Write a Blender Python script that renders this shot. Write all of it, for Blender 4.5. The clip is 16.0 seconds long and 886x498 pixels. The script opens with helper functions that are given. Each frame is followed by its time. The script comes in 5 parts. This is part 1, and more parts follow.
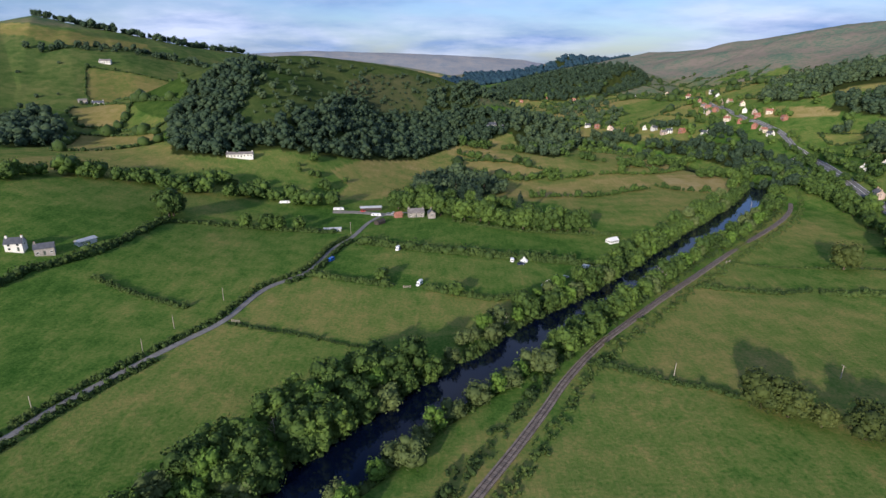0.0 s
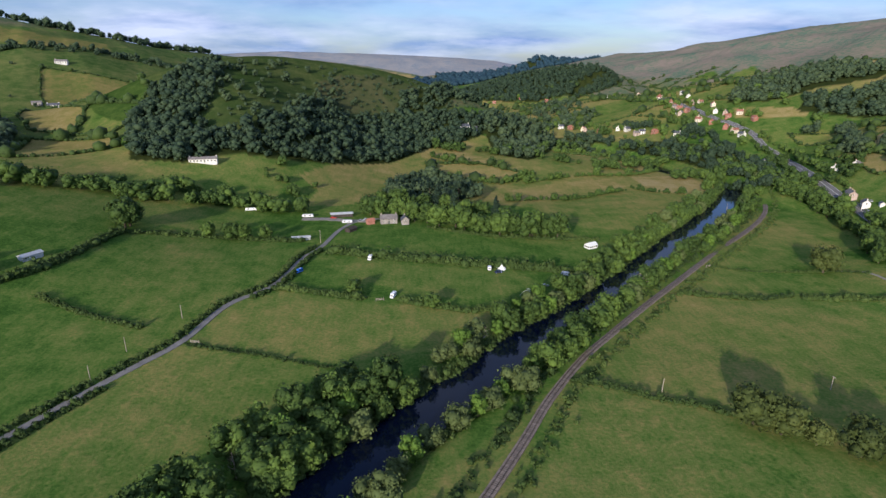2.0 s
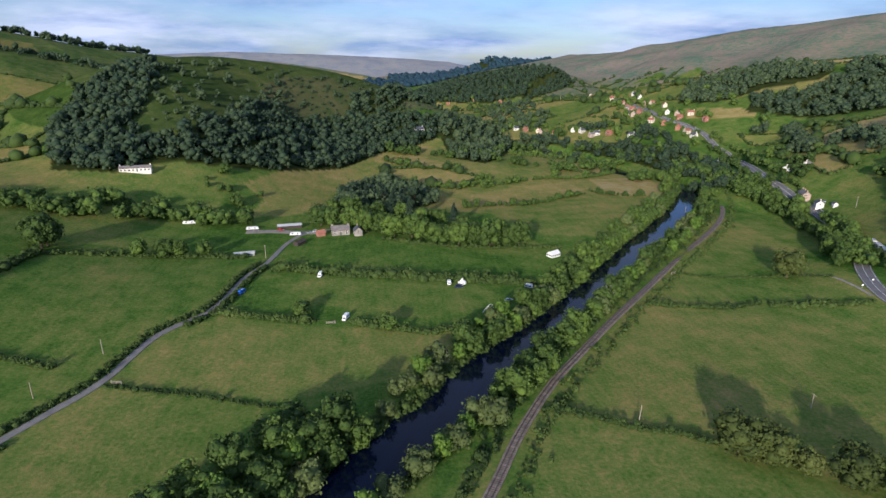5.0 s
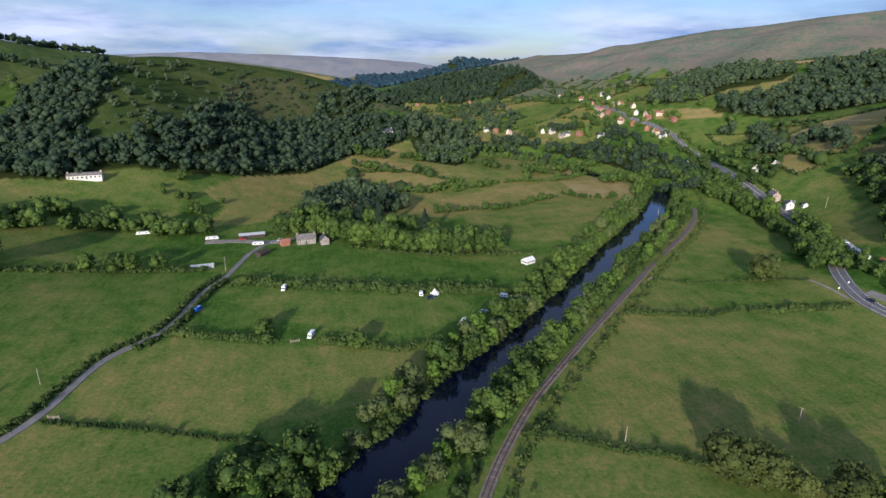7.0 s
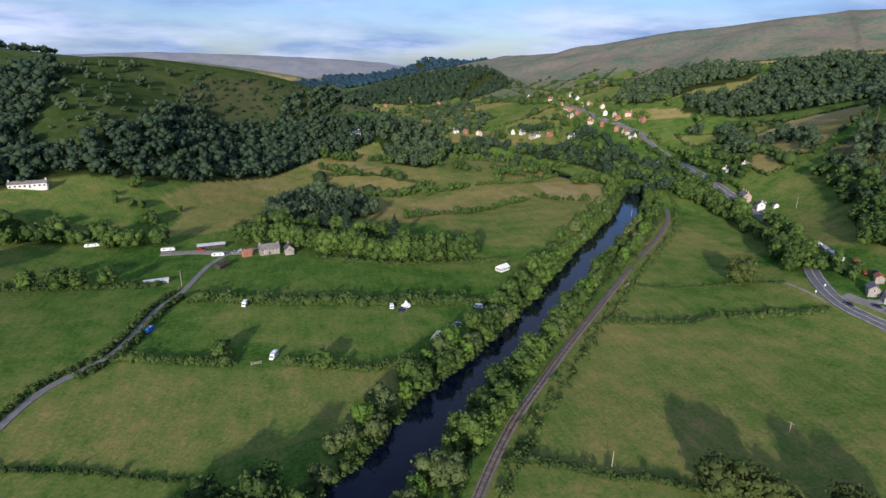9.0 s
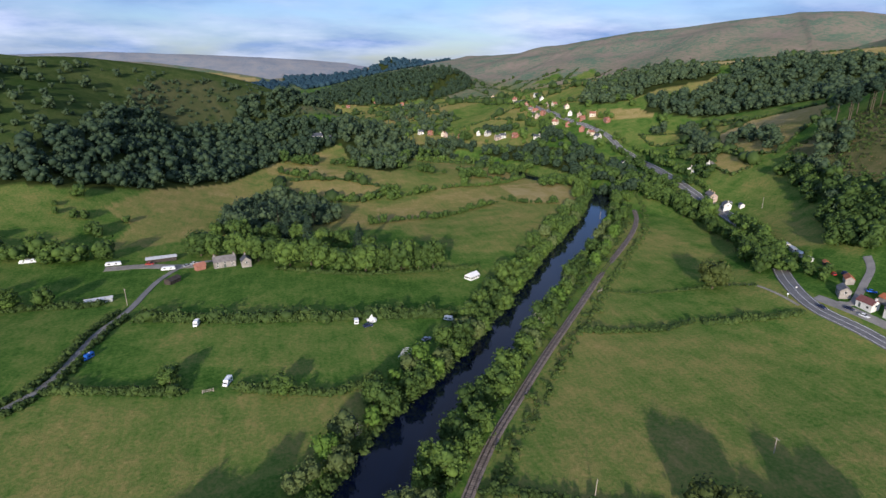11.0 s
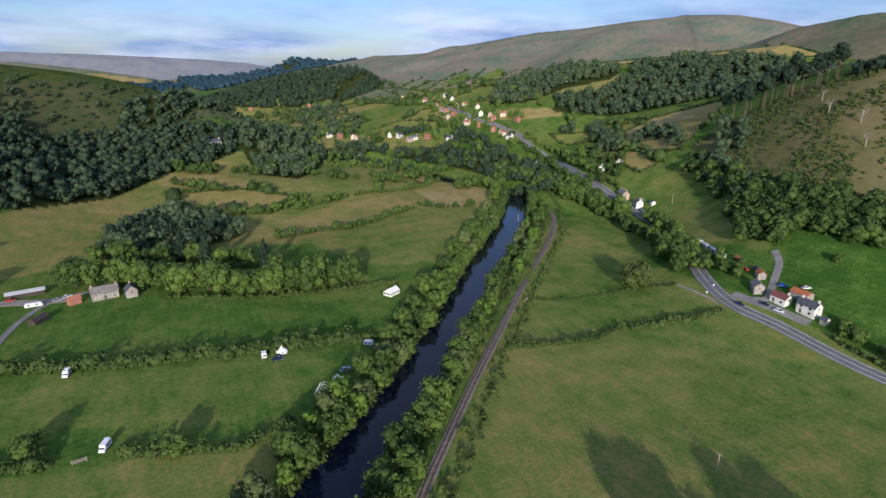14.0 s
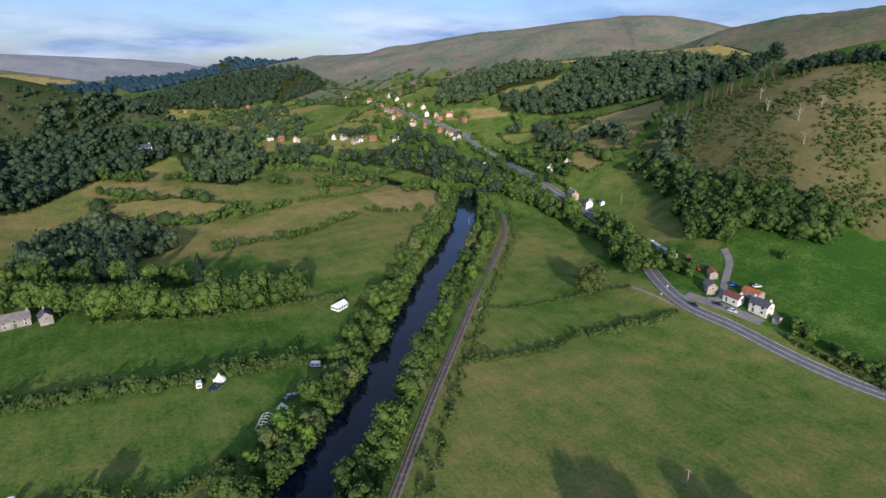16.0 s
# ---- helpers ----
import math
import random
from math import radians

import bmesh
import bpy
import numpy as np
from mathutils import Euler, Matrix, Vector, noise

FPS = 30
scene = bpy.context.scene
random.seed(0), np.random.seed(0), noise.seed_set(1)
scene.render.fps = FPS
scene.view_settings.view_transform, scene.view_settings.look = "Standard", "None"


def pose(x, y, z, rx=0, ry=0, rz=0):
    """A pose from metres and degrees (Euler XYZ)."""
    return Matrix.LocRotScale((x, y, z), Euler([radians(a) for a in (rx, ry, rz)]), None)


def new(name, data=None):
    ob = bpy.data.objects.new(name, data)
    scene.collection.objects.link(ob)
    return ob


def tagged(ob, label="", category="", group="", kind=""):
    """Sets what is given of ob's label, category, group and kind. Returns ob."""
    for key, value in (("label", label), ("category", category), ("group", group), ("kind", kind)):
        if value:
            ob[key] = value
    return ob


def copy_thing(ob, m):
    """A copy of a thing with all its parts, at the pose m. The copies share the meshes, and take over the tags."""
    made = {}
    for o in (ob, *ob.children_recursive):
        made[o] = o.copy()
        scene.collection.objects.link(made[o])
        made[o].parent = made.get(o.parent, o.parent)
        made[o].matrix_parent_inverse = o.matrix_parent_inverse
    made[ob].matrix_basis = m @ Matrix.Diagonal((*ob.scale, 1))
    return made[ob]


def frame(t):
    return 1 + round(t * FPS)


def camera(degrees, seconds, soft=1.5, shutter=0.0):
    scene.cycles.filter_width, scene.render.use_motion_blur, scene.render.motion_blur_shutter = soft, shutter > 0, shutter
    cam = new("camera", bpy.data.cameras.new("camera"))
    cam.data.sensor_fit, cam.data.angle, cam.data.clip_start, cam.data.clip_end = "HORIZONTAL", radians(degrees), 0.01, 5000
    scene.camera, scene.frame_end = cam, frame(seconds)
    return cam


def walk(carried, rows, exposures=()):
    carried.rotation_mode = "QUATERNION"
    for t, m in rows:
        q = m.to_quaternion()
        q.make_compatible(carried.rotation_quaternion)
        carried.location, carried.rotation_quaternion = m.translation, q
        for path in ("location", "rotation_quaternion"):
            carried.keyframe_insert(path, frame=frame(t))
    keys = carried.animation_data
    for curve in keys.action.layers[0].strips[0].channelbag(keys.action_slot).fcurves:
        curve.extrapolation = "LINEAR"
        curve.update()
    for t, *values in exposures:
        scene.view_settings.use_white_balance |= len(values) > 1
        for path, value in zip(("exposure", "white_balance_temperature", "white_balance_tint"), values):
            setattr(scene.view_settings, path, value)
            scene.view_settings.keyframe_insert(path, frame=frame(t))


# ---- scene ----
cam = camera(76.46, 16.0)
# seconds, x, y, z, heading to the right, look down, lean (degrees)
ROWS = [
    (0.0, 0.13, 0.06, 109.95, -0.77, 18.43, 0.20),
    (0.5, 0.01, 3.43, 109.93, -0.12, 18.41, 0.21),
    (1.0, -0.05, 6.84, 109.91, 0.57, 18.39, 0.22),
    (1.5, -0.06, 10.28, 109.89, 1.23, 18.37, 0.24),
    (2.0, -0.00, 13.73, 109.88, 1.97, 18.35, 0.25),
    (2.5, 0.10, 17.19, 109.87, 2.73, 18.33, 0.27),
    (3.0, 0.25, 20.65, 109.86, 3.48, 18.31, 0.28),
    (3.5, 0.45, 24.10, 109.85, 4.27, 18.29, 0.29),
    (4.0, 0.70, 27.54, 109.85, 5.04, 18.27, 0.30),
    (6.5, 2.55, 44.54, 109.86, 8.88, 18.18, 0.35),
    (7.0, 3.04, 47.90, 109.87, 9.65, 18.16, 0.36),
    (7.5, 3.57, 51.25, 109.88, 10.45, 18.15, 0.37),
    (8.0, 4.14, 54.60, 109.89, 11.23, 18.13, 0.37),
    (8.5, 4.76, 57.95, 109.91, 11.99, 18.12, 0.37),
    (11.0, 8.50, 74.72, 110.02, 16.30, 18.07, 0.36),
    (11.5, 9.40, 78.08, 110.05, 17.57, 18.06, 0.36),
    (12.0, 10.36, 81.43, 110.09, 19.17, 18.06, 0.35),
    (12.5, 11.38, 84.78, 110.12, 20.73, 18.05, 0.33),
    (13.0, 12.46, 88.11, 110.16, 22.24, 18.05, 0.32),
    (13.5, 13.61, 91.42, 110.20, 23.75, 18.04, 0.30),
    (14.0, 14.83, 94.68, 110.24, 25.23, 18.04, 0.28),
    (14.5, 16.13, 97.90, 110.28, 26.58, 18.04, 0.26),
    (15.0, 17.51, 101.05, 110.33, 27.76, 18.04, 0.23),
    (15.5, 18.98, 104.11, 110.38, 29.03, 18.05, 0.20),
    (16.0, 20.55, 107.06, 110.43, 30.64, 18.05, 0.17),
]
walk(cam, [(t, pose(x, y, z, 90 - down, 0, -turn) @ pose(0, 0, 0, 0, 0, lean)) for t, x, y, z, turn, down, lean in ROWS],
     ((0.0, 0.09, 5880, 17), (16.0, 0.09, 5880, 17)))

# ---- world, sun, exposure ----
SUN_HEADING, SUN_UP = 204.0, 15.0
world = bpy.data.worlds.new("sky")
scene.world = world
world.use_nodes = True
wn, wl = world.node_tree.nodes, world.node_tree.links
wn.clear()


def wnode(kind, **values):
    n = wn.new(kind)
    for k, v in values.items():
        n.inputs[k].default_value = v
    return n


sky = wn.new("ShaderNodeTexSky")
sky.sky_type, sky.sun_disc = "NISHITA", False
sky.sun_elevation, sky.sun_rotation = radians(SUN_UP), radians(SUN_HEADING)
sky.air_density, sky.dust_density, sky.ozone_density = 1.0, 0.6, 2.0
coord = wn.new("ShaderNodeTexCoord")
split = wn.new("ShaderNodeSeparateXYZ")
wl.new(coord.outputs["Generated"], split.inputs[0])
lift = wn.new("ShaderNodeMath")
lift.operation = "ADD"
lift.inputs[1].default_value = 0.16
wl.new(split.outputs["Z"], lift.inputs[0])
floor_z = wn.new("ShaderNodeMath")
floor_z.operation = "MAXIMUM"
floor_z.inputs[1].default_value = 0.05
wl.new(lift.outputs[0], floor_z.inputs[0])
plane = []
for axis in "XY":
    d = wn.new("ShaderNodeMath")
    d.operation = "DIVIDE"
    wl.new(split.outputs[axis], d.inputs[0])
    wl.new(floor_z.outputs[0], d.inputs[1])
    plane.append(d)
flat = wn.new("ShaderNodeCombineXYZ")
wl.new(plane[0].outputs[0], flat.inputs[0])
wl.new(plane[1].outputs[0], flat.inputs[1])
cloud = wnode("ShaderNodeTexNoise", Scale=0.55, Detail=6.0, Roughness=0.48, Distortion=0.3)
wl.new(flat.outputs[0], cloud.inputs["Vector"])
cover = wn.new("ShaderNodeValToRGB")
cover.color_ramp.elements[0].position, cover.color_ramp.elements[1].position = 0.40, 0.60
wl.new(cloud.outputs["Fac"], cover.inputs["Fac"])
thick = wnode("ShaderNodeTexNoise", Scale=0.8, Detail=6.0, Roughness=0.6)
wl.new(flat.outputs[0], thick.inputs["Vector"])
tone = wn.new("ShaderNodeValToRGB")
tone.color_ramp.elements[0].position, tone.color_ramp.elements[1].position = 0.40, 0.64
tone.color_ramp.elements[0].color = (0.25, 0.38, 0.62, 1)
tone.color_ramp.elements[1].color = (0.70, 0.77, 0.90, 1)
wl.new(thick.outputs["Fac"], tone.inputs["Fac"])
dim = wn.new("ShaderNodeMix")
dim.data_type, dim.blend_type = "RGBA", "MULTIPLY"
dim.inputs["Factor"].default_value = 1.0
wl.new(sky.outputs[0], dim.inputs["A"])
dim.inputs["B"].default_value = (0.085, 0.098, 0.13, 1)
mixed = wn.new("ShaderNodeMix")
mixed.data_type = "RGBA"
wl.new(cover.outputs["Color"], mixed.inputs["Factor"])
wl.new(dim.outputs["Result"], mixed.inputs["A"])
wl.new(tone.outputs["Color"], mixed.inputs["B"])
back = wnode("ShaderNodeBackground", Strength=1.0)
wl.new(mixed.outputs["Result"], back.inputs["Color"])
wl.new(back.outputs[0], wn.new("ShaderNodeOutputWorld").inputs["Surface"])

sun = new("sun", bpy.data.lights.new("sun", "SUN"))
sun.data.energy, sun.data.angle, sun.data.color = 5.0, radians(1.2), (1.0, 0.87, 0.66)
sun.matrix_world = pose(0, 0, 300, 90 - SUN_UP, 0, -(SUN_HEADING - 180))


# ---- materials ----
def material(name, rough=0.8, metal=0.0):
    m = bpy.data.materials.new(name)
    m.use_nodes = True
    b = m.node_tree.nodes["Principled BSDF"]
    b.inputs["Roughness"].default_value, b.inputs["Metallic"].default_value = rough, metal
    b.inputs["Specular IOR Level"].default_value = 0.25
    return m, m.node_tree.nodes, m.node_tree.links, b


def noise_node(nodes, links, scale, detail=4.0, rough=0.55, vec=None):
    n = nodes.new("ShaderNodeTexNoise")
    n.inputs["Scale"].default_value, n.inputs["Detail"].default_value = scale, detail
    n.inputs["Roughness"].default_value = rough
    if vec is not None:
        links.new(vec, n.inputs["Vector"])
    return n.outputs["Fac"]


def ramp_node(nodes, links, fac, stops):
    r = nodes.new("ShaderNodeValToRGB")
    e = r.color_ramp.elements
    while len(e) < len(stops):
        e.new(0.5)
    for el, (p, c) in zip(e, stops):
        el.position, el.color = p, (*c, 1)
    links.new(fac, r.inputs["Fac"])
    return r.outputs["Color"]


def mix_node(nodes, links, fac, a, b, blend="MIX"):
    m = nodes.new("ShaderNodeMix")
    m.data_type, m.blend_type = "RGBA", blend
    for value, key in ((fac, "Factor"), (a, "A"), (b, "B")):
        if isinstance(value, (int, float)):
            m.inputs[key].default_value = value
        elif isinstance(value, tuple):
            m.inputs[key].default_value = (*value, 1)
        else:
            links.new(value, m.inputs[key])
    return m.outputs["Result"]


def math_node(nodes, links, op, a, b=0.0, clamp=False):
    m = nodes.new("ShaderNodeMath")
    m.operation, m.use_clamp = op, clamp
    for i, v in enumerate((a, b)):
        if isinstance(v, (int, float)):
            m.inputs[i].default_value = v
        else:
            links.new(v, m.inputs[i])
    return m.outputs[0]


def bump_node(nodes, links, bsdf, height, strength, distance):
    b = nodes.new("ShaderNodeBump")
    b.inputs["Strength"].default_value, b.inputs["Distance"].default_value = strength, distance
    links.new(height, b.inputs["Height"])
    links.new(b.outputs[0], bsdf.inputs["Normal"])


def spread(name, dark, light, scale=1.0, rough=0.8, metal=0.0, bump=0.2, depth=0.02, worn=None):
    """A plain surface: two colours mixed at two scales, random from object to object, with fine relief."""
    m, n, l, b = material(name, rough, metal)
    vec = n.new("ShaderNodeTexCoord").outputs["Object"]
    coarse = noise_node(n, l, 0.35 * scale, 4, 0.6, vec)
    fine = noise_node(n, l, 4.0 * scale, 5, 0.65, vec)
    both = math_node(n, l, "ADD", math_node(n, l, "MULTIPLY", coarse, 0.6), math_node(n, l, "MULTIPLY", fine, 0.4))
    col = ramp_node(n, l, both, [(0.36, dark), (0.64, light)])
    vary = math_node(n, l, "ADD", math_node(n, l, "MULTIPLY", n.new("ShaderNodeObjectInfo").outputs["Random"], 0.24), 0.88)
    col = mix_node(n, l, 1.0, col, vary, "MULTIPLY")
    if worn:
        patch = noise_node(n, l, 1.2 * scale, 6, 0.7, vec)
        col = mix_node(n, l, ramp_node(n, l, patch, [(0.55, (0, 0, 0)), (0.72, (0.8, 0.8, 0.8))]), col, worn)
    l.new(col, b.inputs["Base Color"])
    bump_node(n, l, b, fine, bump, depth)
    return m


def leaf_material(name, stops, rough=0.55, island=0.5):
    """Foliage: every leaf clump and every tree its own shade."""
    m, n, l, b = material(name, rough)
    geo = n.new("ShaderNodeNewGeometry")
    vec = geo.outputs["Position"]
    r1 = geo.outputs["Random Per Island"]
    r2 = n.new("ShaderNodeObjectInfo").outputs["Random"]
    b.inputs["Specular IOR Level"].default_value = 0.08
    big = noise_node(n, l, 0.045, 3, 0.6, vec)
    mid = noise_node(n, l, 0.5, 3, 0.6, vec)
    f = math_node(n, l, "ADD", math_node(n, l, "MULTIPLY", r1, island * 0.55), math_node(n, l, "MULTIPLY", r2, 0.30))
    f = math_node(n, l, "ADD", f, math_node(n, l, "MULTIPLY", big, 0.55))
    f = math_node(n, l, "ADD", f, math_node(n, l, "MULTIPLY", mid, 0.25))
    f = math_node(n, l, "SUBTRACT", f, 0.30, True)
    col = ramp_node(n, l, f, stops)
    l.new(col, b.inputs["Base Color"])
    fine = noise_node(n, l, 3.0, 4, 0.7, vec)
    bump_node(n, l, b, fine, 0.6, 0.3)
    return m


def ground_material():
    m, n, l, b = material("meadow_ground", 0.9)
    b.inputs["Specular IOR Level"].default_value = 0.0
    vec = n.new("ShaderNodeTexCoord").outputs["Object"]
    tone_at = n.new("ShaderNodeVertexColor")
    tone_at.layer_name = "field"
    sep = n.new("ShaderNodeSeparateColor")
    l.new(tone_at.outputs["Color"], sep.inputs[0])
    dry, moor, wood = sep.outputs[0], sep.outputs[1], sep.outputs[2]
    n1 = noise_node(n, l, 0.012, 5, 0.6, vec)
    n2 = noise_node(n, l, 0.09, 6, 0.65, vec)
    n3 = noise_node(n, l, 0.8, 9, 0.78, vec)
    stretched = n.new("ShaderNodeMapping")
    stretched.inputs["Rotation"].default_value = (0, 0, radians(40))
    stretched.inputs["Scale"].default_value = (1.0, 0.12, 1.0)
    l.new(vec, stretched.inputs["Vector"])
    n4 = noise_node(n, l, 0.45, 4, 0.6, stretched.outputs[0])
    f = 0.0
    for field_noise, weight in ((n1, 0.95), (n2, 0.85), (n3, 1.35), (n4, 0.34)):
        f = math_node(n, l, "ADD", f, math_node(n, l, "MULTIPLY", math_node(n, l, "SUBTRACT", field_noise, 0.5), weight))
    f = math_node(n, l, "ADD", f, math_node(n, l, "ADD", dry, 0.06), True)
    grass = ramp_node(n, l, f, [(0.0, (0.035, 0.090, 0.015)), (0.22, (0.077, 0.146, 0.027)), (0.45, (0.152, 0.186, 0.047)),
                                (0.75, (0.29, 0.23, 0.080)), (1.0, (0.38, 0.30, 0.14))])
    g = math_node(n, l, "ADD", math_node(n, l, "MULTIPLY", n1, 0.7), math_node(n, l, "MULTIPLY", n2, 0.8))
    g = math_node(n, l, "ADD", math_node(n, l, "MULTIPLY", n3, 0.7), math_node(n, l, "SUBTRACT", g, 0.40))
    heath = ramp_node(n, l, g, [(0.48, (0.045, 0.078, 0.026)), (0.60, (0.092, 0.116, 0.050)), (0.74, (0.128, 0.118, 0.066)), (0.92, (0.185, 0.160, 0.090))])
    # dark green of wood floors, also used as painted shade on the ground
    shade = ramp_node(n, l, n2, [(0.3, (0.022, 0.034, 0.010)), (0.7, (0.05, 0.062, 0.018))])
    # distance haze put into the moor colour: greyer first, then blue-grey
    haze_at = n.new("ShaderNodeAttribute")
    haze_at.attribute_name = "hazy_moor"
    hazy_moor = ramp_node(n, l, g, [(0.46, (0.080, 0.152, 0.105)), (0.60, (0.125, 0.180, 0.125)), (0.72, (0.215, 0.195, 0.145)), (0.92, (0.275, 0.215, 0.180))])
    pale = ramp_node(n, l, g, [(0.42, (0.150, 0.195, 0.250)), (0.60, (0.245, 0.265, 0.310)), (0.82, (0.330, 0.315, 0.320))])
    heath = mix_node(n, l, math_node(n, l, "MULTIPLY", haze_at.outputs["Fac"], 2.0, True), heath, hazy_moor)
    heath = mix_node(n, l, math_node(n, l, "MULTIPLY", math_node(n, l, "SUBTRACT", haze_at.outputs["Fac"], 0.5, True), 2.0, True), heath, pale)
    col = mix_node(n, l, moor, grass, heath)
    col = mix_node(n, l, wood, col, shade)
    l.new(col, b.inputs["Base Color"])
    h = math_node(n, l, "ADD", math_node(n, l, "MULTIPLY", n3, 0.6), math_node(n, l, "MULTIPLY", n2, 1.0))
    bump_node(n, l, b, h, 0.55, 0.7)
    return m


GROUND = ground_material()
LEAF_BROAD = leaf_material("broadleaf_foliage", [(0.0, (0.019, 0.039, 0.012)), (0.35, (0.054, 0.093, 0.023)), (0.7, (0.104, 0.165, 0.032)), (1.0, (0.184, 0.246, 0.049))])
LEAF_WILLOW = leaf_material("willow_foliage", [(0.0, (0.053, 0.075, 0.026)), (0.5, (0.102, 0.135, 0.046)), (1.0, (0.167, 0.205, 0.071))])
LEAF_BRIGHT = leaf_material("ash_foliage", [(0.0, (0.039, 0.078, 0.016)), (0.5, (0.094, 0.167, 0.028)), (1.0, (0.172, 0.253, 0.044))])
LEAF_DARK = leaf_material("conifer_foliage", [(0.0, (0.011, 0.023, 0.017)), (0.5, (0.028, 0.050, 0.030)), (1.0, (0.064, 0.096, 0.048))])
LEAF_OAK = leaf_material("copper_oak_foliage", [(0.0, (0.022, 0.036, 0.013)), (0.5, (0.067, 0.089, 0.024)), (1.0, (0.142, 0.156, 0.047))])
HEDGE_LEAF = leaf_material("hedge_foliage", [(0.0, (0.020, 0.037, 0.014)), (0.5, (0.055, 0.090, 0.023)), (1.0, (0.138, 0.169, 0.047))])
# far conifers: the blue of distance haze is put into the leaf colour
LEAF_HAZE_BLUE = leaf_material("haze_blue_conifer_foliage", [(0.0, (0.014, 0.034, 0.052)), (0.5, (0.026, 0.058, 0.080)), (1.0, (0.048, 0.088, 0.105))])
# bluer and darker leaves, with haze and cloud shade painted into their colour
LEAF_FAR = leaf_material("haze_tinted_wood_foliage", [(0.0, (0.015, 0.030, 0.020)), (0.35, (0.039, 0.065, 0.036)), (0.7, (0.077, 0.111, 0.050)), (1.0, (0.133, 0.168, 0.072))])
BARK = spread("bark", (0.05, 0.04, 0.03), (0.14, 0.11, 0.08), 3, 0.95, 0, 0.6, 0.05)
BRASH = spread("dry_brash", (0.14, 0.085, 0.045), (0.33, 0.20, 0.11), 1.5, 0.95, 0, 0.6, 0.06)
DEADWOOD = spread("dead_wood", (0.22, 0.19, 0.16), (0.40, 0.36, 0.31), 3, 0.9)
ASPHALT = spread("asphalt", (0.13, 0.13, 0.132), (0.205, 0.20, 0.195), 0.6, 0.85, 0, 0.2, 0.01)
LANE_TAR = spread("lane_tarmac", (0.15, 0.145, 0.135), (0.27, 0.255, 0.235), 0.5, 0.9)
GRAVEL = spread("gravel", (0.17, 0.155, 0.13), (0.33, 0.30, 0.26), 0.8, 0.95, 0, 0.5, 0.05)
BALLAST = spread("ballast", (0.13, 0.105, 0.085), (0.29, 0.235, 0.195), 1.2, 0.95, 0, 0.7, 0.08)
WHITE_LINE = spread("road_paint", (0.55, 0.55, 0.53), (0.80, 0.80, 0.77), 1, 0.6)
STEEL = spread("rail_steel", (0.10, 0.075, 0.06), (0.20, 0.17, 0.15), 3, 0.4, 0.8)
SLEEPER = spread("sleeper_wood", (0.06, 0.05, 0.042), (0.13, 0.11, 0.09), 3, 0.9)


def water_material():
    m, n, l, b = material("river_water", 0.06)
    b.inputs["Base Color"].default_value = (0.002, 0.0045, 0.015, 1)
    b.inputs["Specular IOR Level"].default_value = 0.5
    b.inputs["IOR"].default_value = 1.33
    vec = n.new("ShaderNodeTexCoord").outputs["Object"]
    s = math_node(n, l, "ADD", noise_node(n, l, 0.25, 3, 0.5, vec), math_node(n, l, "MULTIPLY", noise_node(n, l, 1.6, 3, 0.5, vec), 0.3))
    bump_node(n, l, b, s, 0.12, 0.10)
    return m


WATER = water_material()

# ---- plan of the valley, metres ----
FLOOR_SWELLS = [(73, 62, 120, -3.3), (20, 200, 120, -1.7), (-120, 136, 120, 6.8), (-18, -44, 120, -3.2), (115, 211, 120, 4.8), (-166, 83, 180, -5.0), (-170, 178, 120, -10.9), (16, 295, 120, 3.5), (-63, -97, 120, 1.7), (-33, 338, 120, 5.1), (-208, -66, 120, 3.4), (236, 230, 120, -4.2), (-109, -150, 120, -5.1), (-257, -24, 120, -8.4), (298, 215, 120, -17.1), (-140, 391, 120, -22.0), (-260, 317, 120, 17.5), (47, 449, 120, 20.5), (332, 267, 120, 28.7), (202, 413, 120, 30.9), (97, 469, 120, -20.1)]
VALLEY_HILLS = [(97, 469, 260, -38.5), (-400, 100, 120, 17.8), (420, 150, 120, -51.0), (314, 393, 120, -67.9), (248, 466, 120, 4.5), (-322, 408, 120, -5.4), (-80, 539, 120, -45.2), (88, 571, 120, 8.8), (-171, 549, 120, 50.9), (406, 376, 120, 18.4), (500, 50, 120, 17.0), (350, 463, 120, 26.9), (-35, 609, 120, 3.0), (472, 298, 180, 66.3), (-308, 515, 120, -12.8), (-250, 567, 120, -62.1), (171, 653, 120, 7.4), (436, 483, 120, -5.1), (-66, 677, 120, -42.5), (-500, -200, 120, 57.2), (353, 570, 120, -11.1)]
SIDE_HILLS = [(15, 690, 120, 4.0), (-232, 660, 120, 33.9), (-197, 693, 260, 96.5), (600, 300, 120, 19.6), (-426, 618, 120, -18.5), (49, 769, 120, -34.2), (-700, 300, 260, 45.4), (-47, 829, 120, 13.0), (591, 547, 120, 23.6), (35, 859, 120, 21.6), (-361, 770, 120, -62.0), (-445, 724, 180, 4.1), (522, 687, 120, 6.0), (800, 100, 260, 91.1), (318, 841, 260, -29.9), (407, 816, 120, -15.9), (700, -400, 260, 91.1), (532, 786, 120, 50.6), (310, 930, 120, 10.0), (621, 866, 120, -99.8), (-548, 931, 120, -18.8)]
UPLAND_HILLS = [(679, 833, 180, -9.6), (679, 833, 120, 100.8), (860, 613, 400, 44.9), (476, 988, 180, -30.2), (-900, -900, 260, 130.7), (1189, 878, 180, -10.6), (-1500, 0, 600, 136.5), (900, -1200, 400, 137.2), (0, -1500, 260, 20.2)]
FAR_HILLS = [(1800, -600, 900, 241.8), (-2500, -1000, 900, 196.0), (0, -3000, 900, 110.5)]
